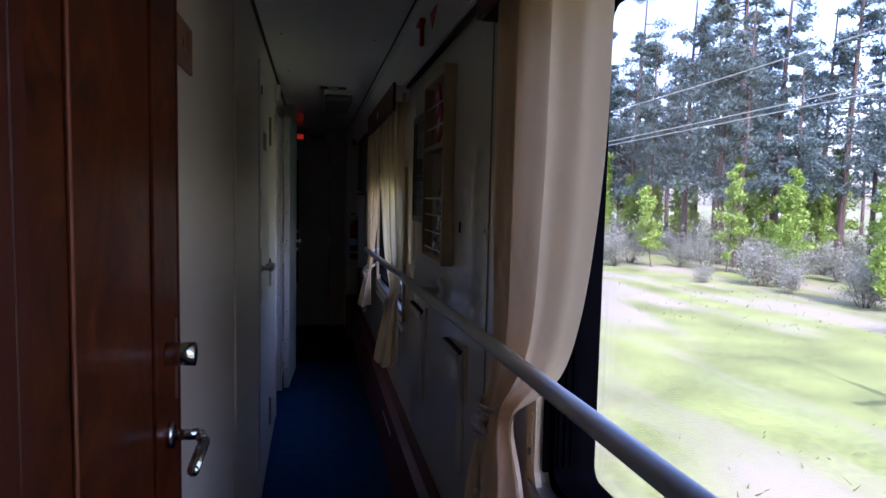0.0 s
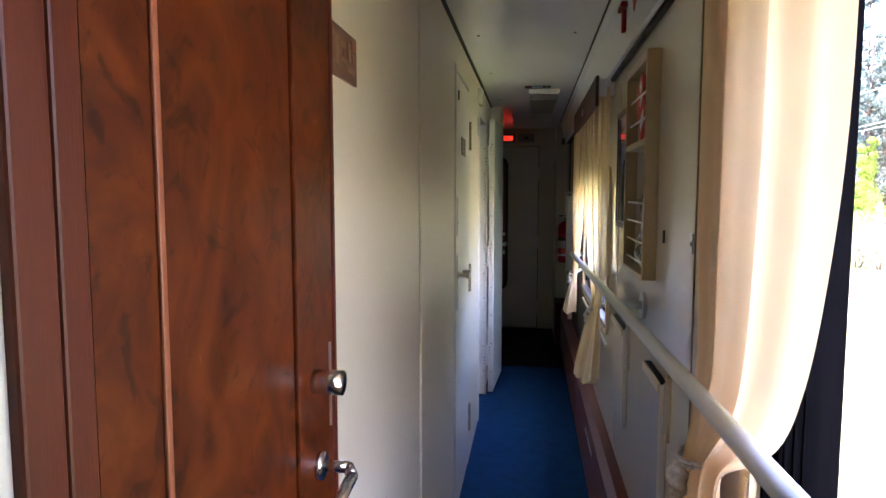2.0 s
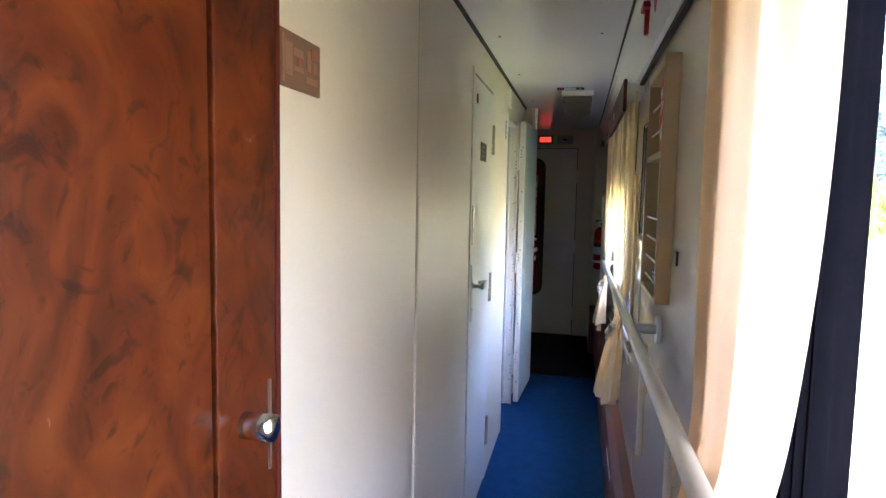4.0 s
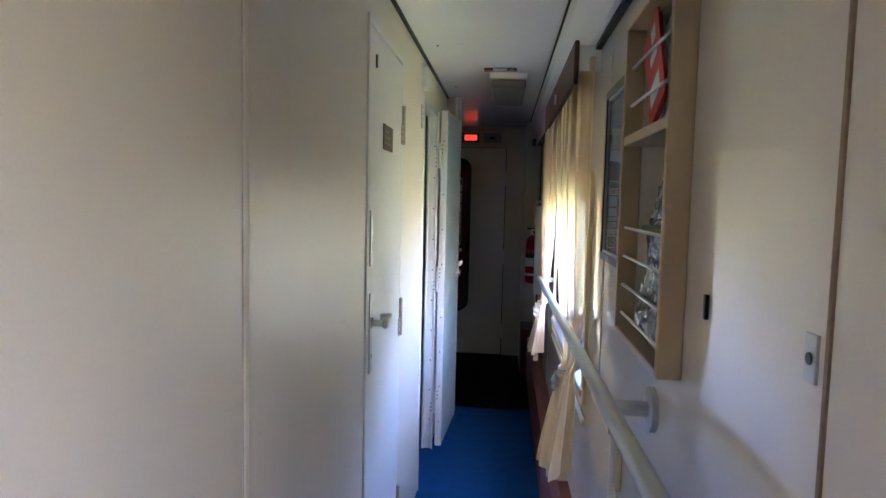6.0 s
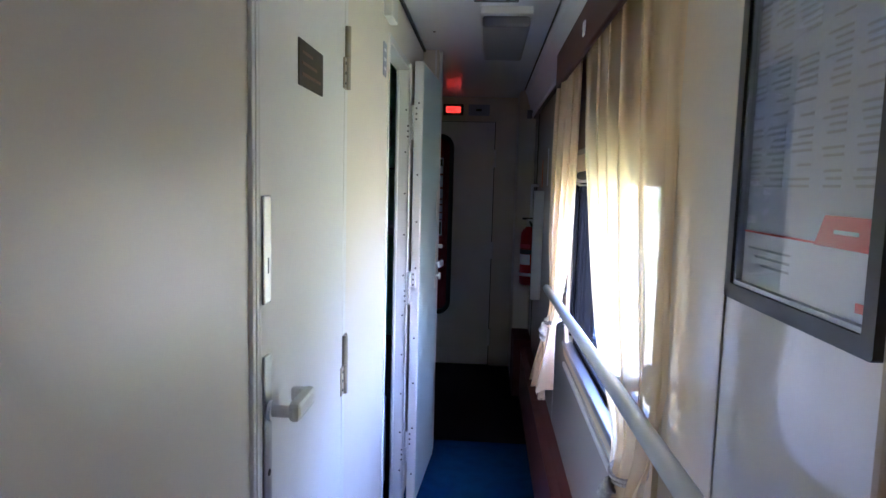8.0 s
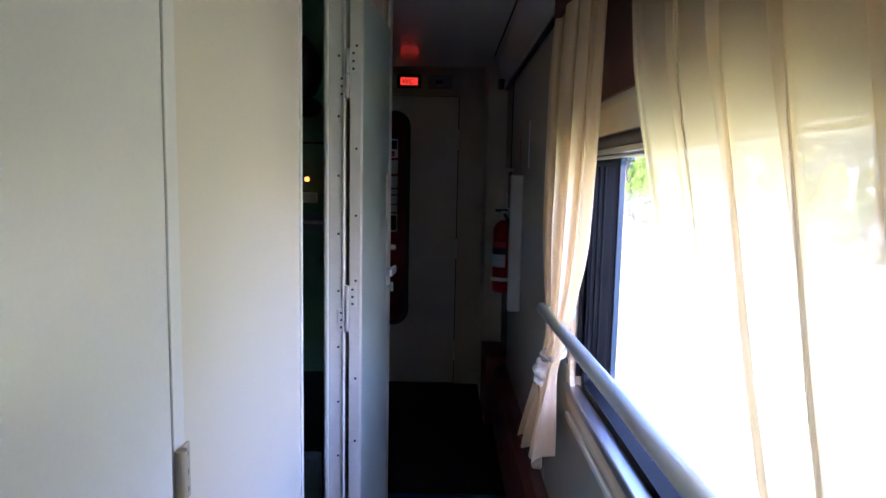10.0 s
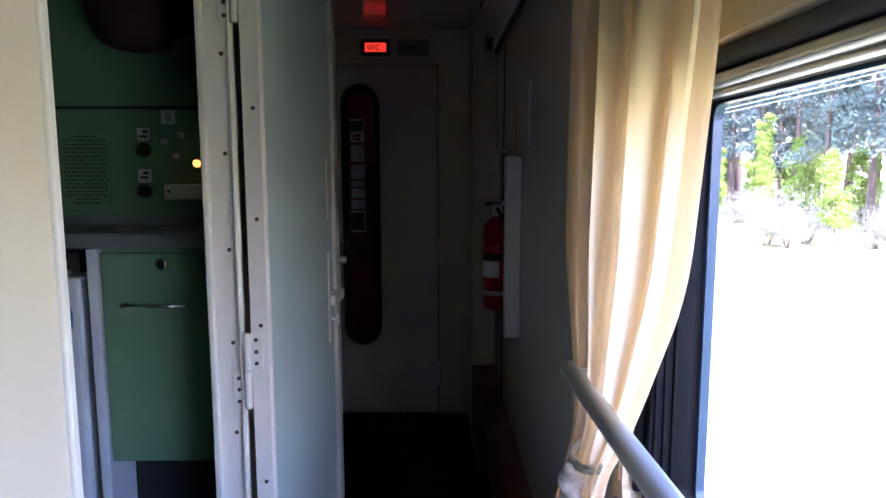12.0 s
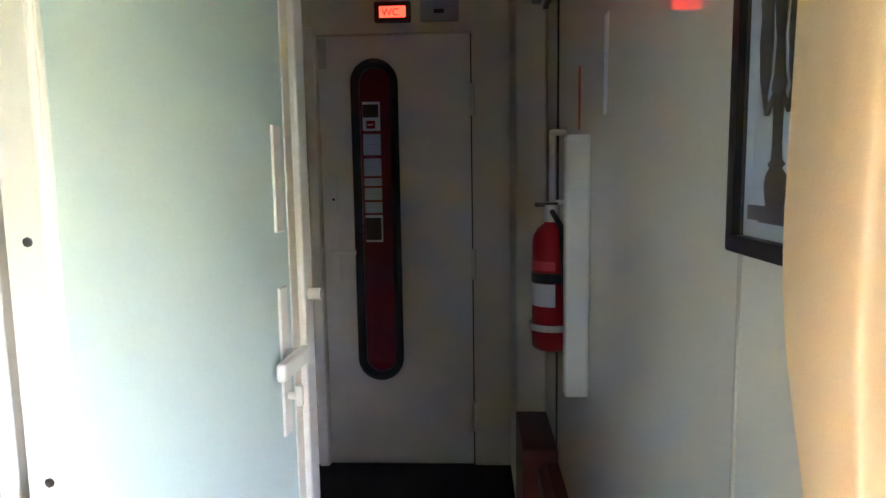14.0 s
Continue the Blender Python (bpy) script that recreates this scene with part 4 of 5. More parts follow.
def window(name, w, label):
    y0, y1, z0, z1 = w
    gasket = M["frame_dark"] if y0 > 4 else M["frame_black"]
    win = tagged(thing(name, (XR, (y0 + y1) / 2, z0), label, "window"), kind="structure")
    # laminate surround standing proud of the wall
    part("surround", ring(rounded(y0 - 0.05, y1 + 0.05, z0 - 0.05, z1 + 0.06, 0.05), rounded(y0, y1, z0, z1, 0.05), "x", XR - 0.012, XR + 0.002), M["surround"], win)
    part("window_frame", ring(rounded(y0, y1, z0, z1, 0.05), rounded(y0 + 0.03, y1 - 0.03, z0 + 0.03, z1 - 0.04, 0.03), "x", XR + 0.02, OUT - 0.01), gasket, win, "blue-black gasketed window frame")
    part("rolled_blind", rod((XR + 0.016, y0 + 0.02, z1 - 0.014), (XR + 0.016, y1 - 0.02, z1 - 0.014), 0.014, 20), M["navy"], win, "navy blind rolled up", True)
    part("head_rail", boxes((XR + 0.004, XR + 0.028, y0 + 0.02, y1 - 0.02, z1 - 0.042, z1 - 0.030), (XR + 0.009, XR + 0.026, y0 + 0.02, y1 - 0.02, z1 - 0.054, z1 - 0.047), bevel=0.003), M["alu"], win, "ribbed aluminium rail")
    if y0 > 4:
        part("glass_edge", ring(rounded(y0 + 0.0305, y1 - 0.0305, z0 + 0.0305, z1 - 0.0405, 0.0295), rounded(y0 + 0.040, y1 - 0.040, z0 + 0.038, z1 - 0.045, 0.022), "x", OUT - 0.026, OUT - 0.012), M["edgeblue"], win, "blue-tinted edge of the double glazing")
    for yy in (y0 + 0.031, y1 - 0.031):
        for k in range(3):
            part("jamb_rib", boxes((XR + 0.026 + 0.014 * k, XR + 0.031 + 0.014 * k, yy - 0.003, yy + 0.003, z0 + 0.06, z1 - 0.07), bevel=0.001), gasket, win)
    for yy in (y0 + 0.007, y1 - 0.007):
        part("guide_rail", boxes((XR + 0.004, XR + 0.018, yy - 0.006, yy + 0.006, z0 + 0.04, z1 - 0.05), bevel=0.002), gasket, win)
    part("window_sill", boxes((XR - 0.02, XR + 0.02, y0 - 0.03, y1 + 0.03, z0 - 0.012, z0 + 0.012), bevel=0.005), M["alu"], win)
    pane = part("pane", boxes((XR + 0.07, XR + 0.076, y0 + 0.02, y1 - 0.02, z0 + 0.02, z1 - 0.03)), M["glass"], win)
    pane.visible_shadow = False
    part("latch", boxes((XR - 0.016, XR + 0.0, y1 + 0.006, y1 + 0.022, z0 + 0.05, z0 + 0.16), bevel=0.003), M["surround"], win)
    part("latch_bolt", boxes((XR - 0.020, XR - 0.015, y1 + 0.009, y1 + 0.019, z0 + 0.07, z0 + 0.085), bevel=0.001), M["screw"], win)
    part("lower_moulding", boxes((XR - 0.012, XR, y0 - 0.05, y1 + 0.05, z0 - 0.105, z0 - 0.085), bevel=0.004), M["white"], win)
    return win


window("window_1", W1, "large corridor window with a dark frame, daylight outside")
window("window_2", W2, "corridor window with dark frame and aluminium head rail")


def pelmet(y0, y1):
    p = thing("pelmet", (0.4, (y0 + y1) / 2, 1.95), "dark red-brown curtain pelmet below the cove", "pelmet", "pelmets over the windows")
    part("board", boxes((0.372, 0.388, y0, y1, 1.905, 2.045), bevel=0.006), M["pelmet"], p)
    part("return", boxes((0.388, XR, y0 + 0.01, y0 + 0.022, 1.95, 2.03), bevel=0.003), M["cove"], p)
    part("return", boxes((0.388, XR, y1 - 0.014, y1, 1.905, 2.03), bevel=0.003), M["pelmet"], p)
    part("curtain_track", boxes((0.40, 0.42, y0 + 0.02, y1 - 0.02, 1.985, 2.0)), M["alu"], p)
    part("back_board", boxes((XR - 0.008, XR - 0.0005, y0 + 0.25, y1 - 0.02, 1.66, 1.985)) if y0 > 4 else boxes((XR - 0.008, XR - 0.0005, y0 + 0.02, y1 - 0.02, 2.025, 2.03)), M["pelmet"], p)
    part("tab", boxes((0.368, 0.372, (y0 + y1) / 2 - 0.02, (y0 + y1) / 2 + 0.02, 1.95, 1.99), bevel=0.001), M["paper"], p)


pelmet(1.55, 3.28)
pelmet(4.93, 6.41)


def interp(z, rows):
    """The value at height z along rows of (height, value), heights falling, with rounded corners."""
    return sum(along(z + d, rows) for d in (-0.05, -0.03, -0.01, 0.01, 0.03, 0.05)) / 6


def along(z, rows):
    if z >= rows[0][0]:
        return rows[0][1]
    for (z0, a), (z1, b) in zip(rows, rows[1:]):
        if z >= z1:
            t = (z0 - z) / (z0 - z1)
            return a + (b - a) * t
    return rows[-1][1]


def curtain(label, wall_side, free_side, depth, tie, top, foot, folds, seed, cloth_mat, close=0.04, calm=False, lap=0.02, flare=0.03):
    """A pleated curtain gathered at its tie and flaring below it. The sides are rows of (height, y); depth of (height, fold depth)."""
    c = thing("curtain", (0.41, wall_side[0][1], foot), label, "curtain", "corridor curtains")
    rnd = random.Random(seed)
    ph = [rnd.uniform(0, 6.28) for _ in range(4)]
    nu, nv = 170, 90
    span = abs(free_side[0][1] - wall_side[0][1])
    bm = bmesh.new()
    grid = []
    for j in range(nv + 1):
        z = top + (foot - top) * j / nv
        ya, yb, dep = interp(z, wall_side), interp(z, free_side), interp(z, depth)
        row = []
        for i in range(nu + 1):
            u = i / nu
            uu = u + 0.03 * math.sin(5 * u + ph[0]) + 0.012 * math.sin(3 * z + ph[1])
            wave = math.sin(2 * math.pi * folds * uu + ph[2] + 0.5 * math.sin(2.2 * z + ph[3])) * (0.75 + 0.25 * math.sin(7 * u + ph[1]))
            wave += 0.16 * math.sin(2 * math.pi * folds * 2.3 * uu + ph[3] + z * 1.7)
            wave *= min(1.0, (1 - u) / 0.14) if calm else 1.0
            lean = flare * max(0.0, min(1.0, (tie[1] + 0.05 - z) / 0.35))
            hem = 0.012 * math.sin(2 * math.pi * folds * uu) * max(0, (j - nv + 6) / 6)
            hug = close * (1 - u) ** 3 * max(0.0, min(1.0, (z - tie[1]) / 0.2))
            lapped = lap * abs(yb - ya) / span * math.sin(4 * math.pi * folds * uu + 2 * ph[2] + 0.8) * min(1, u / 0.06, (1 - u) / 0.06)
            row.append(bm.verts.new((min(XR - 0.016, tie[2] - lean + hug + dep * wave), ya + (yb - ya) * u + lapped + 0.25 * dep * math.cos(2 * math.pi * folds * uu) * (1 - u if calm else 1), z + hem)))
        grid.append(row)
    for j in range(nv):
        for i in range(nu):
            bm.faces.new((grid[j][i], grid[j][i + 1], grid[j + 1][i + 1], grid[j + 1][i]))
    part("cloth", bm, cloth_mat, c, "", True)
    # tieback: a wound cord, a hanging knot and a tassel
    y, z, x = tie
    cd = bmesh.new()
    for k in range(24):
        a0, a1 = 2 * math.pi * k / 24, 2 * math.pi * (k + 1) / 24
        for o in (0, 0.008):
            p = [(x + 0.034 * math.cos(a), y + 0.05 * math.sin(a), z + o + 0.010 * math.cos(a)) for a in (a0, a1)]
            tube(cd, p[0], p[1], 0.0045, 6)
    part("tieback", cd, M["cord"], c, "silver-grey twisted cord")
    kn = bmesh.new()
    bmesh.ops.create_uvsphere(kn, u_segments=20, v_segments=16, radius=0.02)
    for v in kn.verts:
        twist = 0.25 * math.sin(v.co.z * 420 + 2 * math.atan2(v.co.y, v.co.x))
        v.co = Vector((v.co.x * (1 + twist), v.co.y * (1 + twist), v.co.z * 2.1))
    bmesh.ops.translate(kn, vec=(x - 0.036, y - 0.01, z - 0.045), verts=kn.verts)
    part("knot", kn, M["cord"], c, "", True)
    ts = bmesh.new()
    tube(ts, (x - 0.036, y - 0.01, z - 0.08), (x - 0.036, y - 0.01, z - 0.20), 0.004, 8)
    bmesh.ops.create_uvsphere(ts, u_segments=10, v_segments=8, radius=0.012, matrix=Matrix.Translation((x - 0.036, y - 0.01, z - 0.205)))
    for k in range(14):
        a = 2 * math.pi * k / 14
        tube(ts, (x - 0.036 + 0.006 * math.cos(a), y - 0.01 + 0.006 * math.sin(a), z - 0.21), (x - 0.036 + 0.013 * math.cos(a), y - 0.01 + 0.013 * math.sin(a), z - 0.33), 0.0024, 5)
    part("tassel", ts, cloth_tassel, c, "cream fringed tassel")
    return c


cloth_tassel = mat("cream tassel thread", (0.62, 0.48, 0.30), 0.8, var=0.2, scale=80)
CX = 0.412
curtain("cream curtain gathered by a silver cord at the large window", [(2.0, 3.25), (1.4, 3.25), (1.15, 3.22), (1.0, 3.19), (0.8, 3.26), (0.6, 3.29)],
        [(2.0, 2.61), (1.6, 2.615), (1.48, 2.63), (1.335, 2.665), (1.25, 2.70), (1.18, 2.745), (1.14, 2.79), (1.06, 2.95), (1.0, 3.05), (0.9, 2.90), (0.6, 2.80)], [(2.0, 0.017), (1.3, 0.016), (1.05, 0.014), (0.85, 0.03), (0.6, 0.04)], (3.15, 1.0, 0.408), 1.99, 0.62, 3.4, 3, M["curtain"], 0.02, True, 0.004)
curtain("cream see-through curtain gathered by a cord over the rail", [(2.0, 4.90), (1.5, 4.89), (1.07, 4.86), (0.96, 4.885), (0.8, 4.83), (0.6, 4.79)],
        [(2.0, 5.74), (1.64, 5.67), (1.46, 5.56), (1.27, 5.45), (1.13, 5.36), (1.04, 5.17), (0.96, 5.03), (0.8, 5.09), (0.6, 5.14)], [(2.0, 0.016), (1.3, 0.02), (1.02, 0.012), (0.85, 0.038), (0.6, 0.056)], (4.975, 0.965, 0.398), 1.99, 0.64, 5, 5, M["sheer"], 0.04, False, 0.022, 0.04)
curtain("cream curtain gathered by a silver cord beside the far end", [(2.0, 6.46), (1.75, 6.57), (1.3, 6.57), (1.0, 6.46), (0.85, 6.49), (0.6, 6.55)],
        [(2.0, 5.92), (1.55, 5.97), (1.3, 6.02), (1.1, 6.16), (0.95, 6.29), (0.8, 6.27), (0.6, 6.26)], [(2.0, 0.022), (1.3, 0.026), (1.12, 0.016), (0.95, 0.012), (0.8, 0.035), (0.68, 0.05)], (6.35, 0.97, 0.396), 1.99, 0.69, 3.5, 8, M["lined"], 0.0, False, 0.026, 0.038)
# Unseen near curtain, added to hold back daylight from W1.
curtain("unseen cream curtain added at the near side of the large window", [(2.0, 1.62), (1.5, 1.62), (1.07, 1.66), (0.6, 1.62)],
        [(2.0, 2.2), (1.5, 2.14), (1.25, 2.06), (1.05, 1.80), (0.6, 1.85)], [(2.0, 0.022), (1.3, 0.022), (1.05, 0.015), (0.6, 0.04)], (1.72, 1.04, CX), 1.99, 0.62, 4, 11, M["curtain"])

# ---- handrail ----
RX = 0.374


def rail_z(y):
    return 1.215 - 0.021 * (y - 0.4)


RZ = rail_z(3.5)
hr = thing("handrail", (RX, 3.5, RZ), "round grey-white handrail on wall brackets below the windows", "handrail")
rl = rod((RX, 0.4, rail_z(0.4)), (RX, 6.44, rail_z(6.44)), 0.0165, 20)
bmesh.ops.create_uvsphere(rl, u_segments=20, v_segments=10, radius=0.0165, matrix=Matrix.Translation((RX, 6.44, rail_z(6.44))))
part("rail", rl, M["rail"], hr, "", True)
for y in (0.9, 4.045, 5.06, 6.40):
    RZ = rail_z(y)
    b = rod((RX, y, RZ), (XR - 0.008, y, RZ), 0.0145, 16)
    bk = part("bracket", b, M["rail"], hr, "", True)
    part("rosette", rod((XR - 0.012, y, RZ), (XR, y, RZ), 0.043, 32), M["rail"], bk)

# ---- leaflet shelf ----
sf = thing("leaflet_shelf", (XR, 4.08, 1.2), "cream wall shelf with steel bars holding leaflets and packets", "shelf")
part("stile", boxes((0.418, XR, 3.872, 3.886, 1.243, 1.93), bevel=0.003), M["shelf"], sf)
part("stile", boxes((0.418, XR, 4.263, 4.277, 1.243, 1.93), bevel=0.003), M["shelf"], sf)
part("top_rail", boxes((0.418, XR, 3.886, 4.263, 1.90, 1.93), bevel=0.003), M["shelf"], sf)
part("bottom_rail", boxes((0.418, XR, 3.886, 4.263, 1.243, 1.257), bevel=0.003), M["shelf"], sf)
part("back", boxes((OUT - 0.03, OUT - 0.021, 3.888, 4.261, 1.258, 1.895)), M["shelf"], sf)
part("middle_board", boxes((0.42, OUT - 0.03, 3.888, 4.261, 1.652, 1.672), bevel=0.002), M["shelf"], sf)
for z, x in ((1.475, 0.432), (1.413, 0.432), (1.349, 0.432), (1.286, 0.432), (1.74, 0.434), (1.82, 0.434)):
    part("bar", rod((x, 3.885, z), (x, 4.265, z), 0.0032, 10), M["barsteel"], sf, "thin steel bar", True)


def packet(y0, y1, z0, z1, x, seed):
    """A crinkled plastic packet."""
    rnd = random.Random(seed)
    bm = bmesh.new()
    n = 14
    for s in (-1, 1):
        g = []
        for j in range(n + 1):
            row = []
            for i in range(n + 1):
                u, v = i / n, j / n
                puff = math.sin(math.pi * u) ** 0.6 * math.sin(math.pi * v) ** 0.6 * 0.018
                y, z = y0 + (y1 - y0) * u, z0 + (z1 - z0) * v
                crinkle = 0.009 * noise.noise(Vector((y * 38, z * 38, seed * 7.1))) * min(1, puff / 0.008)
                row.append(bm.verts.new((x + s * puff + crinkle, y + rnd.uniform(-1, 1) * 0.002, z + rnd.uniform(-1, 1) * 0.002)))
            g.append(row)
        for j in range(n):
            for i in range(n):
                bm.faces.new((g[j][i], g[j][i + 1], g[j + 1][i + 1], g[j + 1][i]))
    bmesh.ops.remove_doubles(bm, verts=bm.verts, dist=0.0005)
    bmesh.ops.recalc_face_normals(bm, faces=bm.faces)
    pk = thing("packet", (x, (y0 + y1) / 2, z0), "crinkled clear plastic packet with grey contents behind a steel bar", "packet", "packets in the shelf")
    part("wrap", bm, M["filmclear"], pk)
    # heat-sealed upper edge, standing up unevenly
    seal = bmesh.new()
    prev = None
    for i in range(13):
        y = y0 + (y1 - y0) * i / 12
        h = 0.012 + 0.014 * abs(noise.noise(Vector((y * 30, seed, 0))))
        dx = 0.006 * noise.noise(Vector((y * 55, seed, 3)))
        cur = [seal.verts.new((x + dx, y, z1 - 0.004)), seal.verts.new((x + 2 * dx + 0.003, y, z1 + h))]
        if prev:
            seal.faces.new((prev[0], cur[0], cur[1], prev[1]))
        prev = cur
    part("sealed_edge", seal, M["filmclear"], pk)


packet(3.90, 4.19, 1.262, 1.345, 0.452, 1)
packet(3.90, 4.195, 1.315, 1.43, 0.470, 2)
packet(3.905, 4.185, 1.40, 1.50, 0.466, 3)
packet(3.905, 4.175, 1.475, 1.565, 0.478, 4)
packet(4.02, 4.21, 1.262, 1.38, 0.512, 5)
olive = thing("paper_bag", (0.47, 4.07, 1.47), "folded olive-green paper bag lying among the packets", "bag")
part("fold", boxes((0.447, 0.50, 3.91, 4.17, 1.468, 1.486), bevel=0.004), mat("olive paper", (0.22, 0.24, 0.10), 0.6, var=0.2, scale=30), olive)
for k, (y, tilt, mt) in enumerate(((4.05, -28, "redprint"), (4.09, -26, "redprint"), (4.11, -27, "paper"), (4.08, -22, "poster"))):
    lf = thing("leaflet", (0.47, y, 1.68), "folded red and white printed leaflet leaning behind the bars" if mt == "redprint" else "folded pale printed leaflet leaning behind the bars", "leaflet", "leaflets in the shelf")
    bm = bmesh.new()
    mx = Matrix.Translation((0.442 + 0.012 * k, y, 1.70)) @ pose(0, 0, 0, tilt, 0, 0)
    box(bm, -0.0022, 0.0022, -0.062, 0.062, 0, 0.20, 0.0006, mx)
    part("cover", bm, M[mt], lf)
    for q, (z0, z1) in enumerate(((0.03, 0.07), (0.11, 0.13), (0.15, 0.18))):
        bm = bmesh.new()
        box(bm, -0.0030, -0.0022, -0.035, 0.035 - 0.02 * q, z0, z1, 0, mx)
        part("print_field", bm, M["paper" if mt == "redprint" else "grey"], lf)

# ---- framed chart ----
po = thing("framed_chart", (XR, 4.4920, 1.3792), "dark framed timetable chart with a red block behind glass", "picture")
part("frame", ring(rounded(4.3220, 4.6620, 1.3720, 1.8320, 0.003, 1), rounded(4.3412, 4.6428, 1.3918, 1.8122, 0.002, 1), "x", XR - 0.022, XR), M["chartframe"], po)
part("inner_lip", ring(rounded(4.3412, 4.6428, 1.3918, 1.8122, 0.002, 1), rounded(4.3464, 4.6376, 1.3973, 1.8067, 0.002, 1), "x", XR - 0.018, XR), M["alu"], po)
sheet = part("sheet", boxes((XR - 0.008, XR - 0.001, 4.3438, 4.6402, 1.3955, 1.8095)), M["poster"], po)
part("foot_field", boxes((XR - 0.0092, XR - 0.008, 4.3473, 4.6367, 1.3973, 1.4649)), M["posterlow"], sheet)
part("red_block", prism([(4.352, 1.4622), (4.4571, 1.4622), (4.440, 1.4938), (4.3473, 1.4938)], "x", XR - 0.0105, XR - 0.0092), M["redprint"], sheet, "slanted red printed block")
part("block_line", boxes((XR - 0.0112, XR - 0.0105, 4.378, 4.42, 1.476, 1.480)), M["posterlow"], sheet)
part("red_rule", boxes((XR - 0.0104, XR - 0.0093, 4.4571, 4.6367, 1.4631, 1.4654)), M["redprint"], sheet)
part("red_mark", boxes((XR - 0.0104, XR - 0.0093, 4.3569, 4.3743, 1.4063, 1.4153)), M["redprint"], sheet)
rnd = random.Random(4)
for col in range(5):
    bm = bmesh.new()
    z = 1.7896
    while z > 1.5235:
        if rnd.random() < 0.82:
            box(bm, XR - 0.0088, XR - 0.008, 4.3569 + 0.063 * col, 4.3569 + 0.063 * col + rnd.uniform(0.028, 0.05), z - 0.003, z)
        z -= 0.0078
    tagged(part("text_lines", bm, M["grey"], sheet), kind="stuff")
bm = bmesh.new()
for k in range(3):
    box(bm, XR - 0.0098, XR - 0.0092, 4.5094, 4.6228 - 0.02 * k, 1.4424 - 0.010 * k, 1.4451 - 0.010 * k)
part("foot_lines", bm, M["grey"], sheet)
pg = part("glazing", boxes((XR - 0.0155, XR - 0.0135, 4.3438, 4.6402, 1.3955, 1.8095)), M["glass"], po)
pg.visible_shadow = False

lp = thing("latch_plate", (XR, 3.755, 1.383), "small black latch plate on the cream wall", "latch")
part("plate", boxes((XR - 0.006, XR, 3.757, 3.766, 1.366, 1.402), bevel=0.001), M["black"], lp)
kp = thing("panel_lock", (XR, 3.45, 1.39), "small steel panel lock on the cream wall", "lock")
part("plate", boxes((XR - 0.004, XR, 3.437, 3.460, 1.365, 1.412), bevel=0.001), M["steel"], kp)
part("core", rod((XR - 0.004, 3.448, 1.388), (XR - 0.0055, 3.448, 1.388), 0.006, 12), M["black"], kp)

# ---- framed picture of old street lamps ----
pc = thing("framed_picture", (XR, 6.61, 1.3), "dark framed picture of an ornate street lamp on pale sky", "picture")
part("frame", ring(rounded(6.42, 6.790, 1.306, 1.92, 0.003, 1), rounded(6.437, 6.773, 1.324, 1.902, 0.002, 1), "x", XR - 0.018, XR), M["blackframe"], pc)
art = part("print", boxes((XR - 0.006, XR - 0.001, 6.435, 6.775, 1.322, 1.904)), mat("pale blue-grey sky print", (0.50, 0.58, 0.65), 0.5, var=0.15, scale=9), pc)
ink = mat("dark bronze print", (0.05, 0.04, 0.04), 0.5, var=0.4, scale=60)


def lamp_print(yc, s):
    """The flat dark shape of an ornate lamp post: foot, shaft, scrolled arms and lanterns."""
    x0, x1 = XR - 0.0072, XR - 0.006

    def up_to(z):
        return 1.340 + (z - 1.352) * 0.46

    prof = [(1.352, 0.030), (1.362, 0.022), (1.372, 0.026), (1.385, 0.014), (1.40, 0.017), (1.43, 0.020), (1.455, 0.018), (1.47, 0.010), (1.478, 0.015), (1.486, 0.009), (1.53, 0.0075), (1.60, 0.0085), (1.606, 0.014), (1.614, 0.009), (1.64, 0.013), (1.66, 0.009), (1.69, 0.008), (1.75, 0.006), (1.80, 0.005)]
    pts = [(yc + w * s, up_to(z)) for z, w in prof] + [(yc - w * s, up_to(z)) for z, w in reversed(prof)]
    part("lamp_shape", prism(pts, "x", x0, x1), ink, art)
    for d in (-0.034, 0.0, 0.034):
        lan = [(1.62, 0.005), (1.66, 0.013), (1.74, 0.017), (1.80, 0.014), (1.82, 0.018), (1.86, 0.008), (1.90, 0.003)]
        up = 0.10 if d == 0 else 0.0
        pts = [(yc + d * s * 0.75 + w * s * 0.7, up_to(z + up)) for z, w in lan] + [(yc + d * s * 0.75 - w * s * 0.7, up_to(z + up)) for z, w in reversed(lan)]
        part("lantern_shape", prism(pts, "x", x0 - 0.0003, x1), ink, art)
        if d:
            arm = [(yc + d * s * 0.75 * f, up_to(1.585 + 0.05 * f * f + 0.03 * math.sin(6 * f))) for f in (0, 0.25, 0.5, 0.75, 1.0)]
            bm = bmesh.new()
            for (a0, b0), (a1, b1) in zip(arm, arm[1:]):
                tube(bm, (x1 - 0.0005, a0, b0), (x1 - 0.0005, a1, b1), 0.0035, 5)
            part("arm_shape", bm, ink, art)


lamp_print(6.704, 1.15)
lamp_print(6.615, 1.15)
part("ground_shape", boxes((XR - 0.0078, XR - 0.006, 6.45, 6.76, 1.342, 1.357)), ink, art)
pg = part("glazing", boxes((XR - 0.014, XR - 0.012, 6.435, 6.775, 1.322, 1.904)), M["glass"], pc)
pg.visible_shadow = False

# ---- wall panel, extinguisher, small fixtures at the far end ----
wp = thing("guard_panel", (XR, 7.71, 0.81), "upright white guard panel on the wall beside the extinguisher", "panel")
part("body", boxes((0.399, XR, 7.685, 7.735, 0.812, 1.489), bevel=0.008), M["white"], wp)
part("edge_seam", boxes((0.3975, 0.3995, 7.700, 7.703, 0.83, 1.47)), M["joint"], wp)

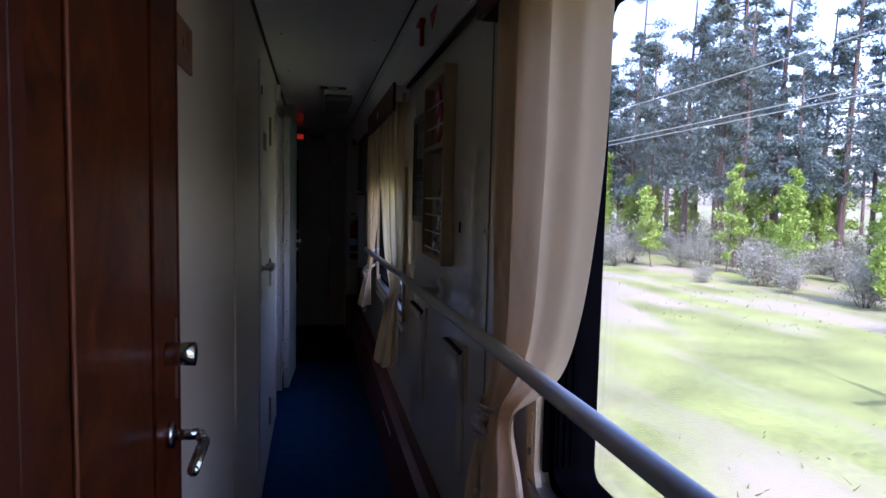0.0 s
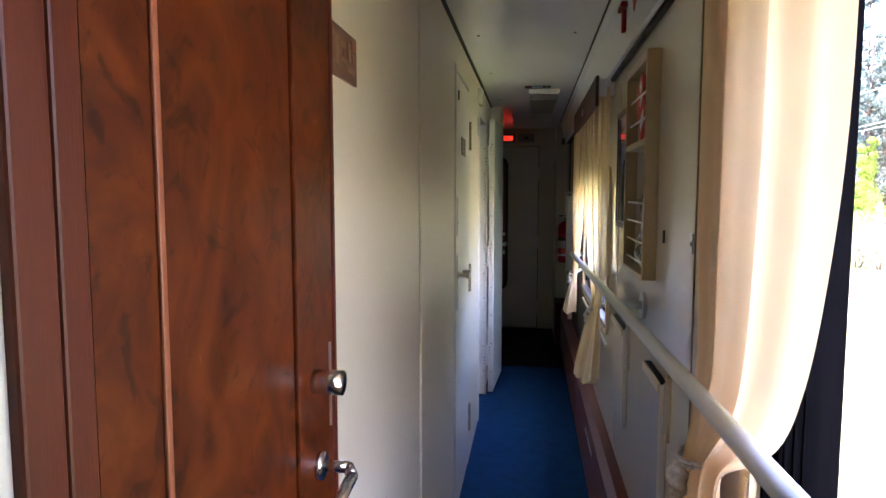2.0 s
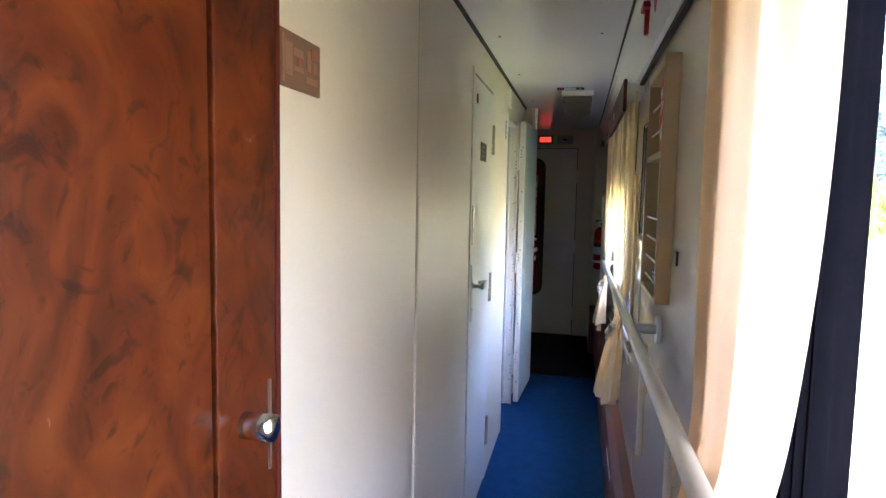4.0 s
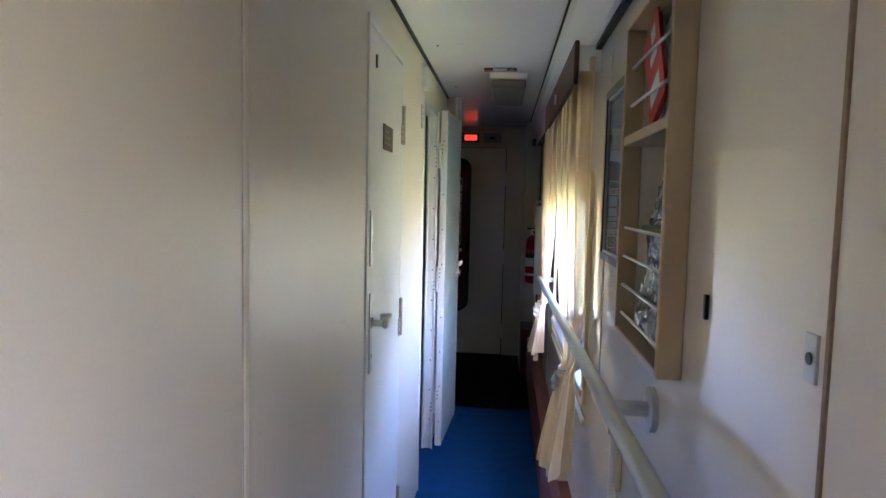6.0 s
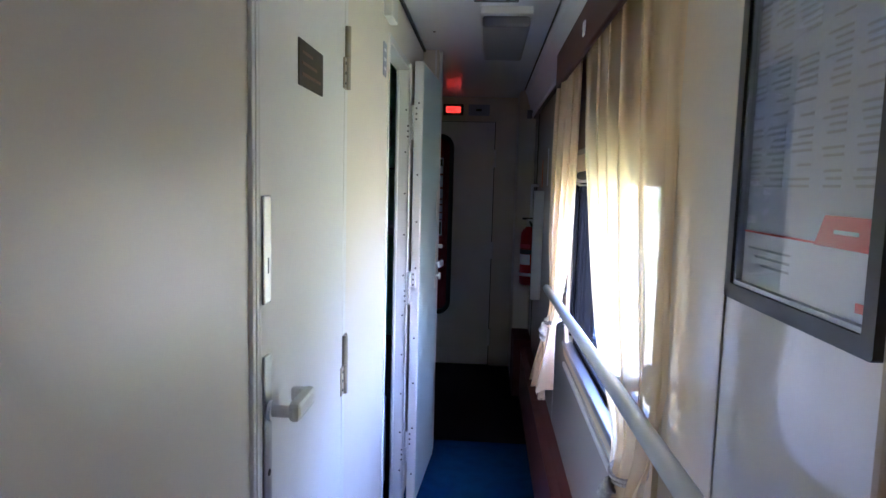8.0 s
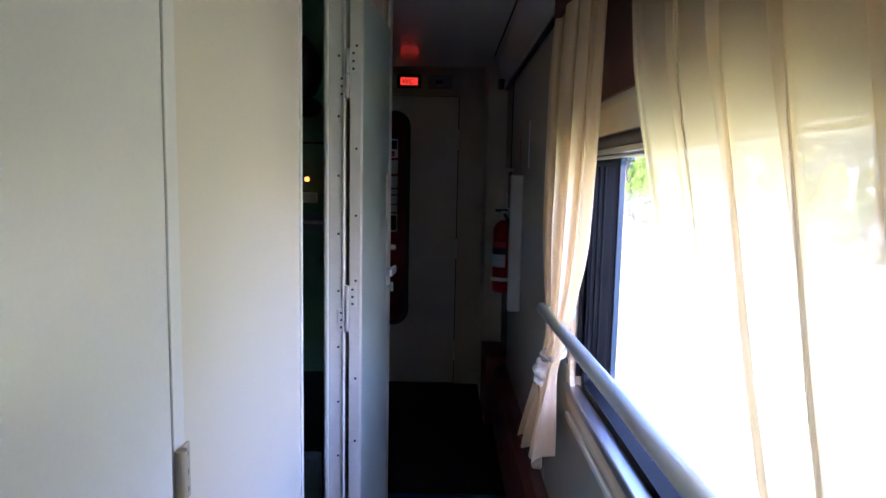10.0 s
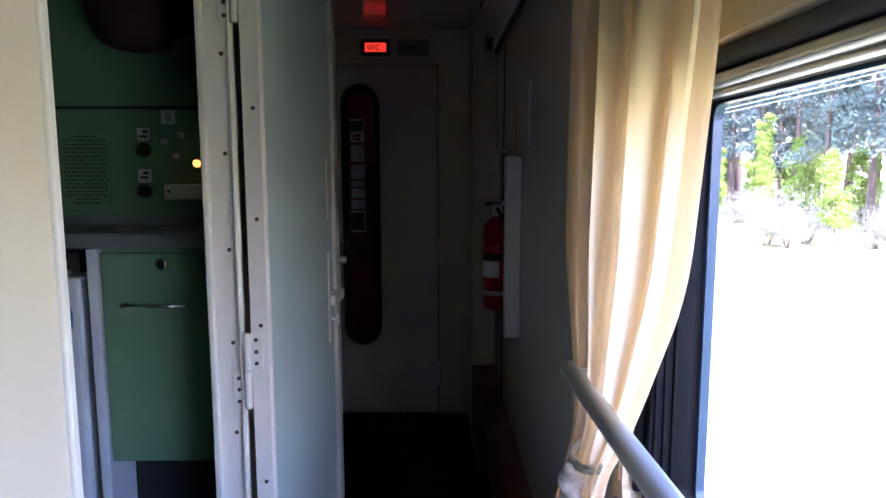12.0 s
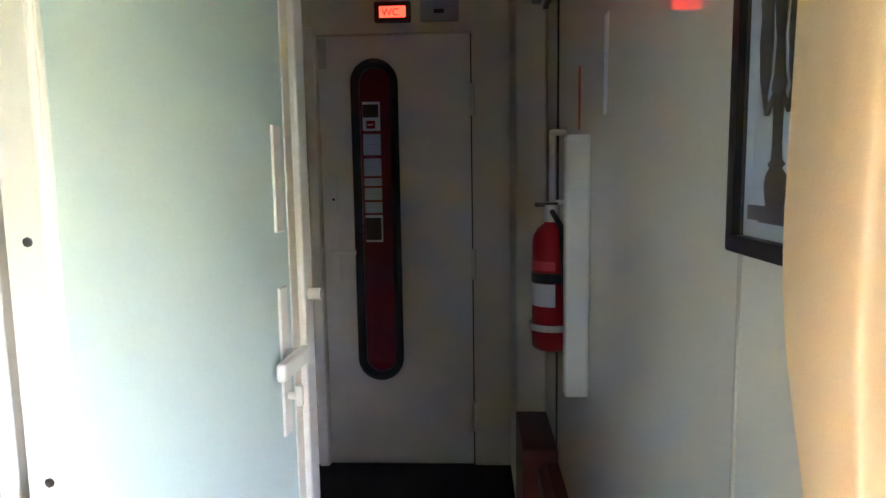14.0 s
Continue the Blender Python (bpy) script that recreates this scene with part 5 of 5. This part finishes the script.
fe = thing("fire_extinguisher", (0.4, 7.99, 0.86), "red fire extinguisher with white label in a wall bracket", "extinguisher")
EXX, EXY = 0.400, 7.99
bm = bmesh.new()
prof = [(0.0, 0.862), (0.045, 0.862), (0.056, 0.872), (0.057, 0.90), (0.057, 1.185), (0.053, 1.21), (0.040, 1.232), (0.022, 1.245), (0.020, 1.262), (0.0, 1.262)]
rings = []
for r, z in prof:
    rings.append([bm.verts.new((EXX + r * math.cos(2 * math.pi * k / 28), EXY + r * math.sin(2 * math.pi * k / 28), z)) for k in range(28)])
for a, b in zip(rings, rings[1:]):
    for k in range(28):
        bm.faces.new((a[k], a[(k + 1) % 28], b[(k + 1) % 28], b[k]))
bmesh.ops.remove_doubles(bm, verts=bm.verts, dist=1e-5)
bmesh.ops.recalc_face_normals(bm, faces=bm.faces)
part("cylinder", bm, M["red"], fe, "", True)
part("valve", rod((EXX, EXY, 1.25), (EXX, EXY, 1.30), 0.022, 16), M["white"], fe, "white plastic valve cap")
part("lever", boxes((EXX - 0.05, EXX + 0.02, EXY - 0.008, EXY + 0.008, 1.295, 1.308), bevel=0.003), M["black"], fe)


def band(z0, z1, r, name, material, a0=0, a1=360, seg=24):
    bm = bmesh.new()
    prev = None
    for k in range(seg + 1):
        a = radians(a0 + (a1 - a0) * k / seg)
        cur = [bm.verts.new((EXX + q * math.cos(a), EXY + q * math.sin(a), z)) for q, z in ((r, z0), (r, z1), (r - 0.003, z1), (r - 0.003, z0))]
        if prev:
            for i in range(4):
                bm.faces.new((prev[i], prev[(i + 1) % 4], cur[(i + 1) % 4], cur[i]))
        prev = cur
    bmesh.ops.recalc_face_normals(bm, faces=bm.faces)
    return part(name, bm, material, fe)


band(1.07, 1.10, 0.0595, "strap", M["black"])
band(0.925, 0.945, 0.066, "bracket_ring", M["white"])
band(1.00, 1.068, 0.0585, "label", M["paper"], 185, 275, 12)
band(1.108, 1.135, 0.0584, "label", M["redprint"], 185, 275, 12)
part("bracket_arm", boxes((EXX + 0.06, XR, EXY - 0.012, EXY + 0.012, 0.90, 0.96), bevel=0.003), M["white"], fe)
part("hose", bend([(EXX, EXY - 0.02, 1.28), (EXX + 0.02, EXY - 0.065, 1.24), (EXX + 0.03, EXY - 0.07, 1.05)], 0.008, 8), M["black"], fe, "", True)



def folding_seat(y0, y1):
    """A seat board folded flat against the wall below the rail, with its dark pocket and tan hinge strip."""
    st = thing("folding_seat", (XR, (y0 + y1) / 2, 0.6), "cream folding seat flipped up against the window wall", "seat", "folding seats")
    part("board", boxes((XR - 0.022, XR, y0, y1, 0.60, 0.985), bevel=0.006), M["winwall"], st)
    part("pocket", boxes((XR - 0.019, XR - 0.002, y0 + 0.008, y1 - 0.008, 0.984, 0.991)), M["dark"], st, "dark gap behind the board")
    part("lip", boxes((XR - 0.027, XR - 0.019, y0 + 0.004, y1 - 0.004, 0.962, 0.990), bevel=0.003), M["surround"], st, "tan edge lip")
    part("hinge_strip", boxes((XR - 0.012, XR, y0 - 0.045, y0 - 0.015, 0.84, 1.02), bevel=0.003), M["surround"], st, "tan plastic hinge strip")
    part("pin", rod((XR - 0.014, y0 - 0.03, 0.86), (XR - 0.014, y0 - 0.03, 1.0), 0.004, 8), M["steel"], st)


folding_seat(3.66, 3.91)
folding_seat(4.37, 4.69)
gr = thing("grab_handle", (0.44, 8.0, 1.4), "white tubular grab handle on the wall", "handle")
part("tube", bend([(XR, 8.10, 1.52), (0.415, 8.10, 1.52), (0.415, 8.10, 1.30), (XR, 8.10, 1.30)], 0.010, 10), M["white"], gr, "", True)
th = thing("wall_strip_tag", (XR, 7.86, 1.6), "narrow orange-red strip on the cream wall", "tag")
part("strip", boxes((XR - 0.004, XR, 7.85, 7.868, 1.51, 1.68), bevel=0.001), mat("orange-red plastic", (0.55, 0.10, 0.02), 0.4), th)
sk = thing("wall_sticker", (XR, 7.52, 1.62), "narrow white printed strip on the cream wall", "sticker")
part("film", boxes((XR - 0.002, XR, 7.50, 7.535, 1.52, 1.735)), M["paper"], sk)
for k in range(7):
    part("mark", boxes((XR - 0.0026, XR - 0.002, 7.507, 7.528, 1.53 + 0.029 * k, 1.545 + 0.029 * k)), M["posterlow"], sk)
pd = thing("wall_detector", (0.45, 8.45, 2.08), "small steel cylinder fixture below the cove", "detector")
part("body", rod((0.40, 8.45, 2.0), (0.40, 8.45, 2.06), 0.018, 16), M["diffuser"], pd)
part("arm", boxes((0.40, 0.43, 8.44, 8.46, 2.045, 2.06)), M["diffuser"], pd)
# Dark strip laid on the wall in place of the gap before the pillar.
part("conduit", boxes((XR - 0.006, XR, 8.28, 8.29, 0.42, 2.016)), M["dark"], bpy.data.objects["wall_right"])

# ---- outside: meadow, bushes, pine wood, wires ----
GZ = -1.9
OX = 0.0


def foliage(name, color, var=0.35):
    m = bpy.data.materials.new(name)
    m.use_nodes = True
    nt = m.node_tree
    b = nt.nodes["Principled BSDF"]
    out = nt.nodes["Material Output"]
    geo = nt.nodes.new("ShaderNodeNewGeometry")
    ramp = nt.nodes.new("ShaderNodeValToRGB")
    ramp.color_ramp.elements[0].color = (*[c * (1 - var) for c in color], 1)
    ramp.color_ramp.elements[1].color = (*[c * (1 + var) for c in color], 1)
    nt.links.new(geo.outputs["Random Per Island"], ramp.inputs[0])
    nt.links.new(ramp.outputs[0], b.inputs["Base Color"])
    b.inputs["Roughness"].default_value = 0.6
    tr = nt.nodes.new("ShaderNodeBsdfTranslucent")
    nt.links.new(ramp.outputs[0], tr.inputs[0])
    mx = nt.nodes.new("ShaderNodeMixShader")
    mx.inputs[0].default_value = 0.4
    nt.links.new(b.outputs[0], mx.inputs[1])
    nt.links.new(tr.outputs[0], mx.inputs[2])
    nt.links.new(mx.outputs[0], out.inputs["Surface"])
    return m


F_PINE = foliage("pine needles", (0.12, 0.17, 0.15))
F_BIRCH = foliage("young birch leaves", (0.30, 0.42, 0.07))
F_BUSH = foliage("grey-green willow leaves", (0.32, 0.32, 0.24))
F_GRASS = foliage("meadow grass", (0.27, 0.29, 0.09), 0.2)
BARK = mat("pine bark", (0.10, 0.07, 0.055), 0.9, var=0.4, scale=5, bump=0.8, bump_scale=30, stretch=(1, 1, 0.3))
gm = mat("dry spring meadow", (0.22, 0.25, 0.06), 0.95, var=0.55, scale=0.5, bump=0.5, bump_scale=8)

# bleached straw lying in streaks along the line
gt = gm.node_tree
gtc, gmap, gn, gr, gx = (gt.nodes.new(k) for k in ("ShaderNodeTexCoord", "ShaderNodeMapping", "ShaderNodeTexNoise", "ShaderNodeValToRGB", "ShaderNodeMix"))
gmap.inputs["Scale"].default_value = (0.55, 0.12, 1)
gn.inputs["Scale"].default_value, gn.inputs["Detail"].default_value = 1.0, 7
gr.color_ramp.elements[0].position, gr.color_ramp.elements[1].position = 0.44, 0.6
gx.data_type = "RGBA"
gb = gt.nodes["Principled BSDF"].inputs["Base Color"]
old = gb.links[0].from_socket
gt.links.new(gtc.outputs["Object"], gmap.inputs[0])
gt.links.new(gmap.outputs[0], gn.inputs["Vector"])
gt.links.new(gn.outputs[0], gr.inputs[0])
gt.links.new(gr.outputs[0], gx.inputs[0])
gt.links.new(old, gx.inputs[6])
gx.inputs[7].default_value = (0.33, 0.29, 0.18, 1)
gt.links.new(gx.outputs[2], gb)

bm = bmesh.new()
bmesh.ops.create_grid(bm, x_segments=60, y_segments=60, size=1)
for v in bm.verts:
    x, y = v.co.x, v.co.y
    X, Y = 900 * x * abs(x), 900 * y * abs(y)
    dist = math.hypot(X, Y)
    v.co = Vector((X, Y, GZ + (0.5 * noise.noise(Vector((X * 0.05, Y * 0.05, 0))) if 6 < dist < 400 else 0)))
ground = tagged(part("ground", bm, gm, None, "", True), "bright dry green meadow beside the railway", "ground", kind="structure")


def leaf_cloud(bm, c, r, n, size, rnd, flat=1.0):
    """n small leaf blades scattered in an uneven clump."""
    for _ in range(n):
        d = Vector((rnd.gauss(0, 1), rnd.gauss(0, 1), rnd.gauss(0, 1) * flat)).normalized() * r * rnd.uniform(0.25, 1.0)
        p = Vector(c) + Vector((d.x, d.y, d.z * flat))
        a = Vector((rnd.uniform(-1, 1), rnd.uniform(-1, 1), rnd.uniform(-1, 1))).normalized()
        b = a.cross(Vector((rnd.uniform(-1, 1), rnd.uniform(-1, 1), rnd.uniform(-1, 1)))).normalized()
        s = size * rnd.uniform(0.6, 1.4)
        vs = [bm.verts.new(p + a * s), bm.verts.new(p + b * s * 0.45), bm.verts.new(p - a * s), bm.verts.new(p - b * s * 0.45)]
        bm.faces.new(vs)


def tree(seed, height, pine):
    rnd = random.Random(seed)
    t = thing("pine_tree" if pine else "birch_tree", (0, 0, 0), "tall dark pine with a bare trunk at the wood's edge" if pine else "young bright green birch at the wood's edge", "tree", "pines of the wood" if pine else "young birches")
    bm = bmesh.new()
    pts, r0 = [], height * (0.014 if pine else 0.008)
    for k in range(9):
        f = k / 8
        pts.append((Vector((0.25 * math.sin(2 * f + seed), 0.2 * math.sin(3 * f + seed * 2), height * f)), r0 * (1 - 0.85 * f)))
    for (a, ra), (b, rb) in zip(pts, pts[1:]):
        tube(bm, a, b, ra, 8, rb)
    crown = bmesh.new()
    lo = 0.26 if pine else 0.12
    for k in range(46 if pine else 40):
        f = rnd.uniform(lo, 0.98)
        reach = height * (0.17 if pine else 0.16) * (1.08 - f) ** 0.6 * rnd.uniform(0.5, 1.15)
        a = rnd.uniform(0, 6.28)
        base = Vector((0.25 * math.sin(2 * f + seed), 0.2 * math.sin(3 * f + seed * 2), height * f))
        tip = base + Vector((reach * math.cos(a), reach * math.sin(a), reach * (rnd.uniform(-0.15, 0.3) if pine else rnd.uniform(0.2, 0.7))))
        tube(bm, base, tip, height * 0.0025, 5, height * 0.0008)
        for q in (0.55, 0.8, 1.0):
            leaf_cloud(crown, base.lerp(tip, q), reach * 0.34 + 0.15, 46, 0.12 if pine else 0.09, rnd, 0.75 if pine else 0.9)
    part("trunk", bm, BARK, t)
    part("crown", crown, F_PINE if pine else F_BIRCH, t)
    return t


def bush(seed, r):
    rnd = random.Random(seed)
    t = thing("bush", (0, 0, 0), "grey-green leafy bush in the meadow", "bush", "bushes in the meadow")
    st, cr = bmesh.new(), bmesh.new()
    for k in range(14):
        a = rnd.uniform(0, 6.28)
        tip = Vector((r * 0.8 * math.cos(a) * rnd.uniform(0.2, 1), r * 0.8 * math.sin(a) * rnd.uniform(0.2, 1), r * rnd.uniform(0.6, 1.2)))
        tube(st, (0.1 * math.cos(a), 0.1 * math.sin(a), 0), tip, 0.018, 5, 0.006)
        leaf_cloud(cr, tip, r * 0.42, 110, 0.05, rnd)
        leaf_cloud(cr, tip * 0.6, r * 0.42, 80, 0.05, rnd)
    part("stems", st, BARK, t)
    part("leaves", cr, F_BUSH, t)
    return t


rnd = random.Random(21)
kinds = [tree(s, h, True) for s, h in ((1, 17), (2, 20), (3, 15))] + [tree(s, h, False) for s, h in ((5, 6.5), (6, 5))]
bushes = [bush(s, r) for s, r in ((1, 1.3), (2, 1.7))]


def plant(src, x, y, s, turn):
    copy_thing(src, pose(x, y, GZ - 0.1, 0, 0, turn) @ Matrix.Scale(s, 4))


# the wood runs along the line, thinning towards it
for k in range(88):
    x = 22 + abs(rnd.gauss(0, 14))
    y = rnd.uniform(20, 105)
    plant(kinds[rnd.randrange(3)], x, y, rnd.uniform(0.75, 1.15), rnd.uniform(0, 360))
for k in range(44):
    plant(kinds[3 + rnd.randrange(2)], rnd.uniform(19, 31), rnd.uniform(19, 85), rnd.uniform(0.7, 1.2), rnd.uniform(0, 360))
for k in range(16):
    plant(kinds[3 + rnd.randrange(2)], rnd.uniform(17, 21), rnd.uniform(18, 60), rnd.uniform(0.6, 0.9), rnd.uniform(0, 360))
for k in range(95):
    plant(bushes[rnd.randrange(2)], 15 + abs(rnd.gauss(0, 14)), rnd.uniform(12, 85), rnd.uniform(0.5, 1.2), rnd.uniform(0, 360))
for ob in kinds + bushes:
    s = ob
    s.location = (60 + 6 * (kinds + bushes).index(ob), 40, GZ - 0.1)

# wires on poles beside the line
for x, y0 in ((9.0, -45.0),):
    poles = []
    for k in range(4):
        p = thing("wire_pole", (x, y0 + 50 * k, GZ), "grey wooden pole carrying wires beside the railway", "pole", "wire poles")
        y = y0 + 50 * k
        part("post", tube(bmesh.new(), (x, y, GZ - 0.2), (x, y, 4.5), 0.12, 10, 0.09), BARK, p)
        part("crossarm", boxes((x - 0.9, x + 0.9, y - 0.05, y + 0.05, 3.36, 3.48)), BARK, p)
    for dx, z in ((-0.25, 3.55), (0.15, 3.52), (0.0, 4.5)):
        w = thing("wire", (x + dx, y0, z), "thin overhead wire strung between poles", "wire", "overhead wires")
        for k in range(3):
            ys = [y0 + 50 * k + 50 * i / 10 for i in range(11)]
            pts = [(x + dx, yy, z - 0.3 * (1 - (2 * i / 10 - 1) ** 2)) for i, yy in enumerate(ys)]
            part("span", bend(pts, 0.012, 5), M["steel"], w)

# grass tufts in the near meadow
bm = bmesh.new()
rnd = random.Random(9)
for _ in range(4000):
    x, y = 3 + 18 * rnd.random() ** 1.3, rnd.uniform(-2, 45)
    z = GZ + (0.5 * noise.noise(Vector((x * 0.05, y * 0.05, 0))) if math.hypot(x, y) > 6 else 0)
    a, h = rnd.uniform(0, 6.28), rnd.uniform(0.04, 0.10)
    w = Vector((math.cos(a), math.sin(a), 0)) * 0.02
    p = Vector((x, y, z - 0.05))
    tip = p + Vector((rnd.uniform(-0.12, 0.12), rnd.uniform(-0.12, 0.12), h))
    bm.faces.new((bm.verts.new(p - w), bm.verts.new(p + w), bm.verts.new(tip)))
tagged(part("grass", bm, F_GRASS), "tufts of bright meadow grass beside the line", "grass", kind="stuff")
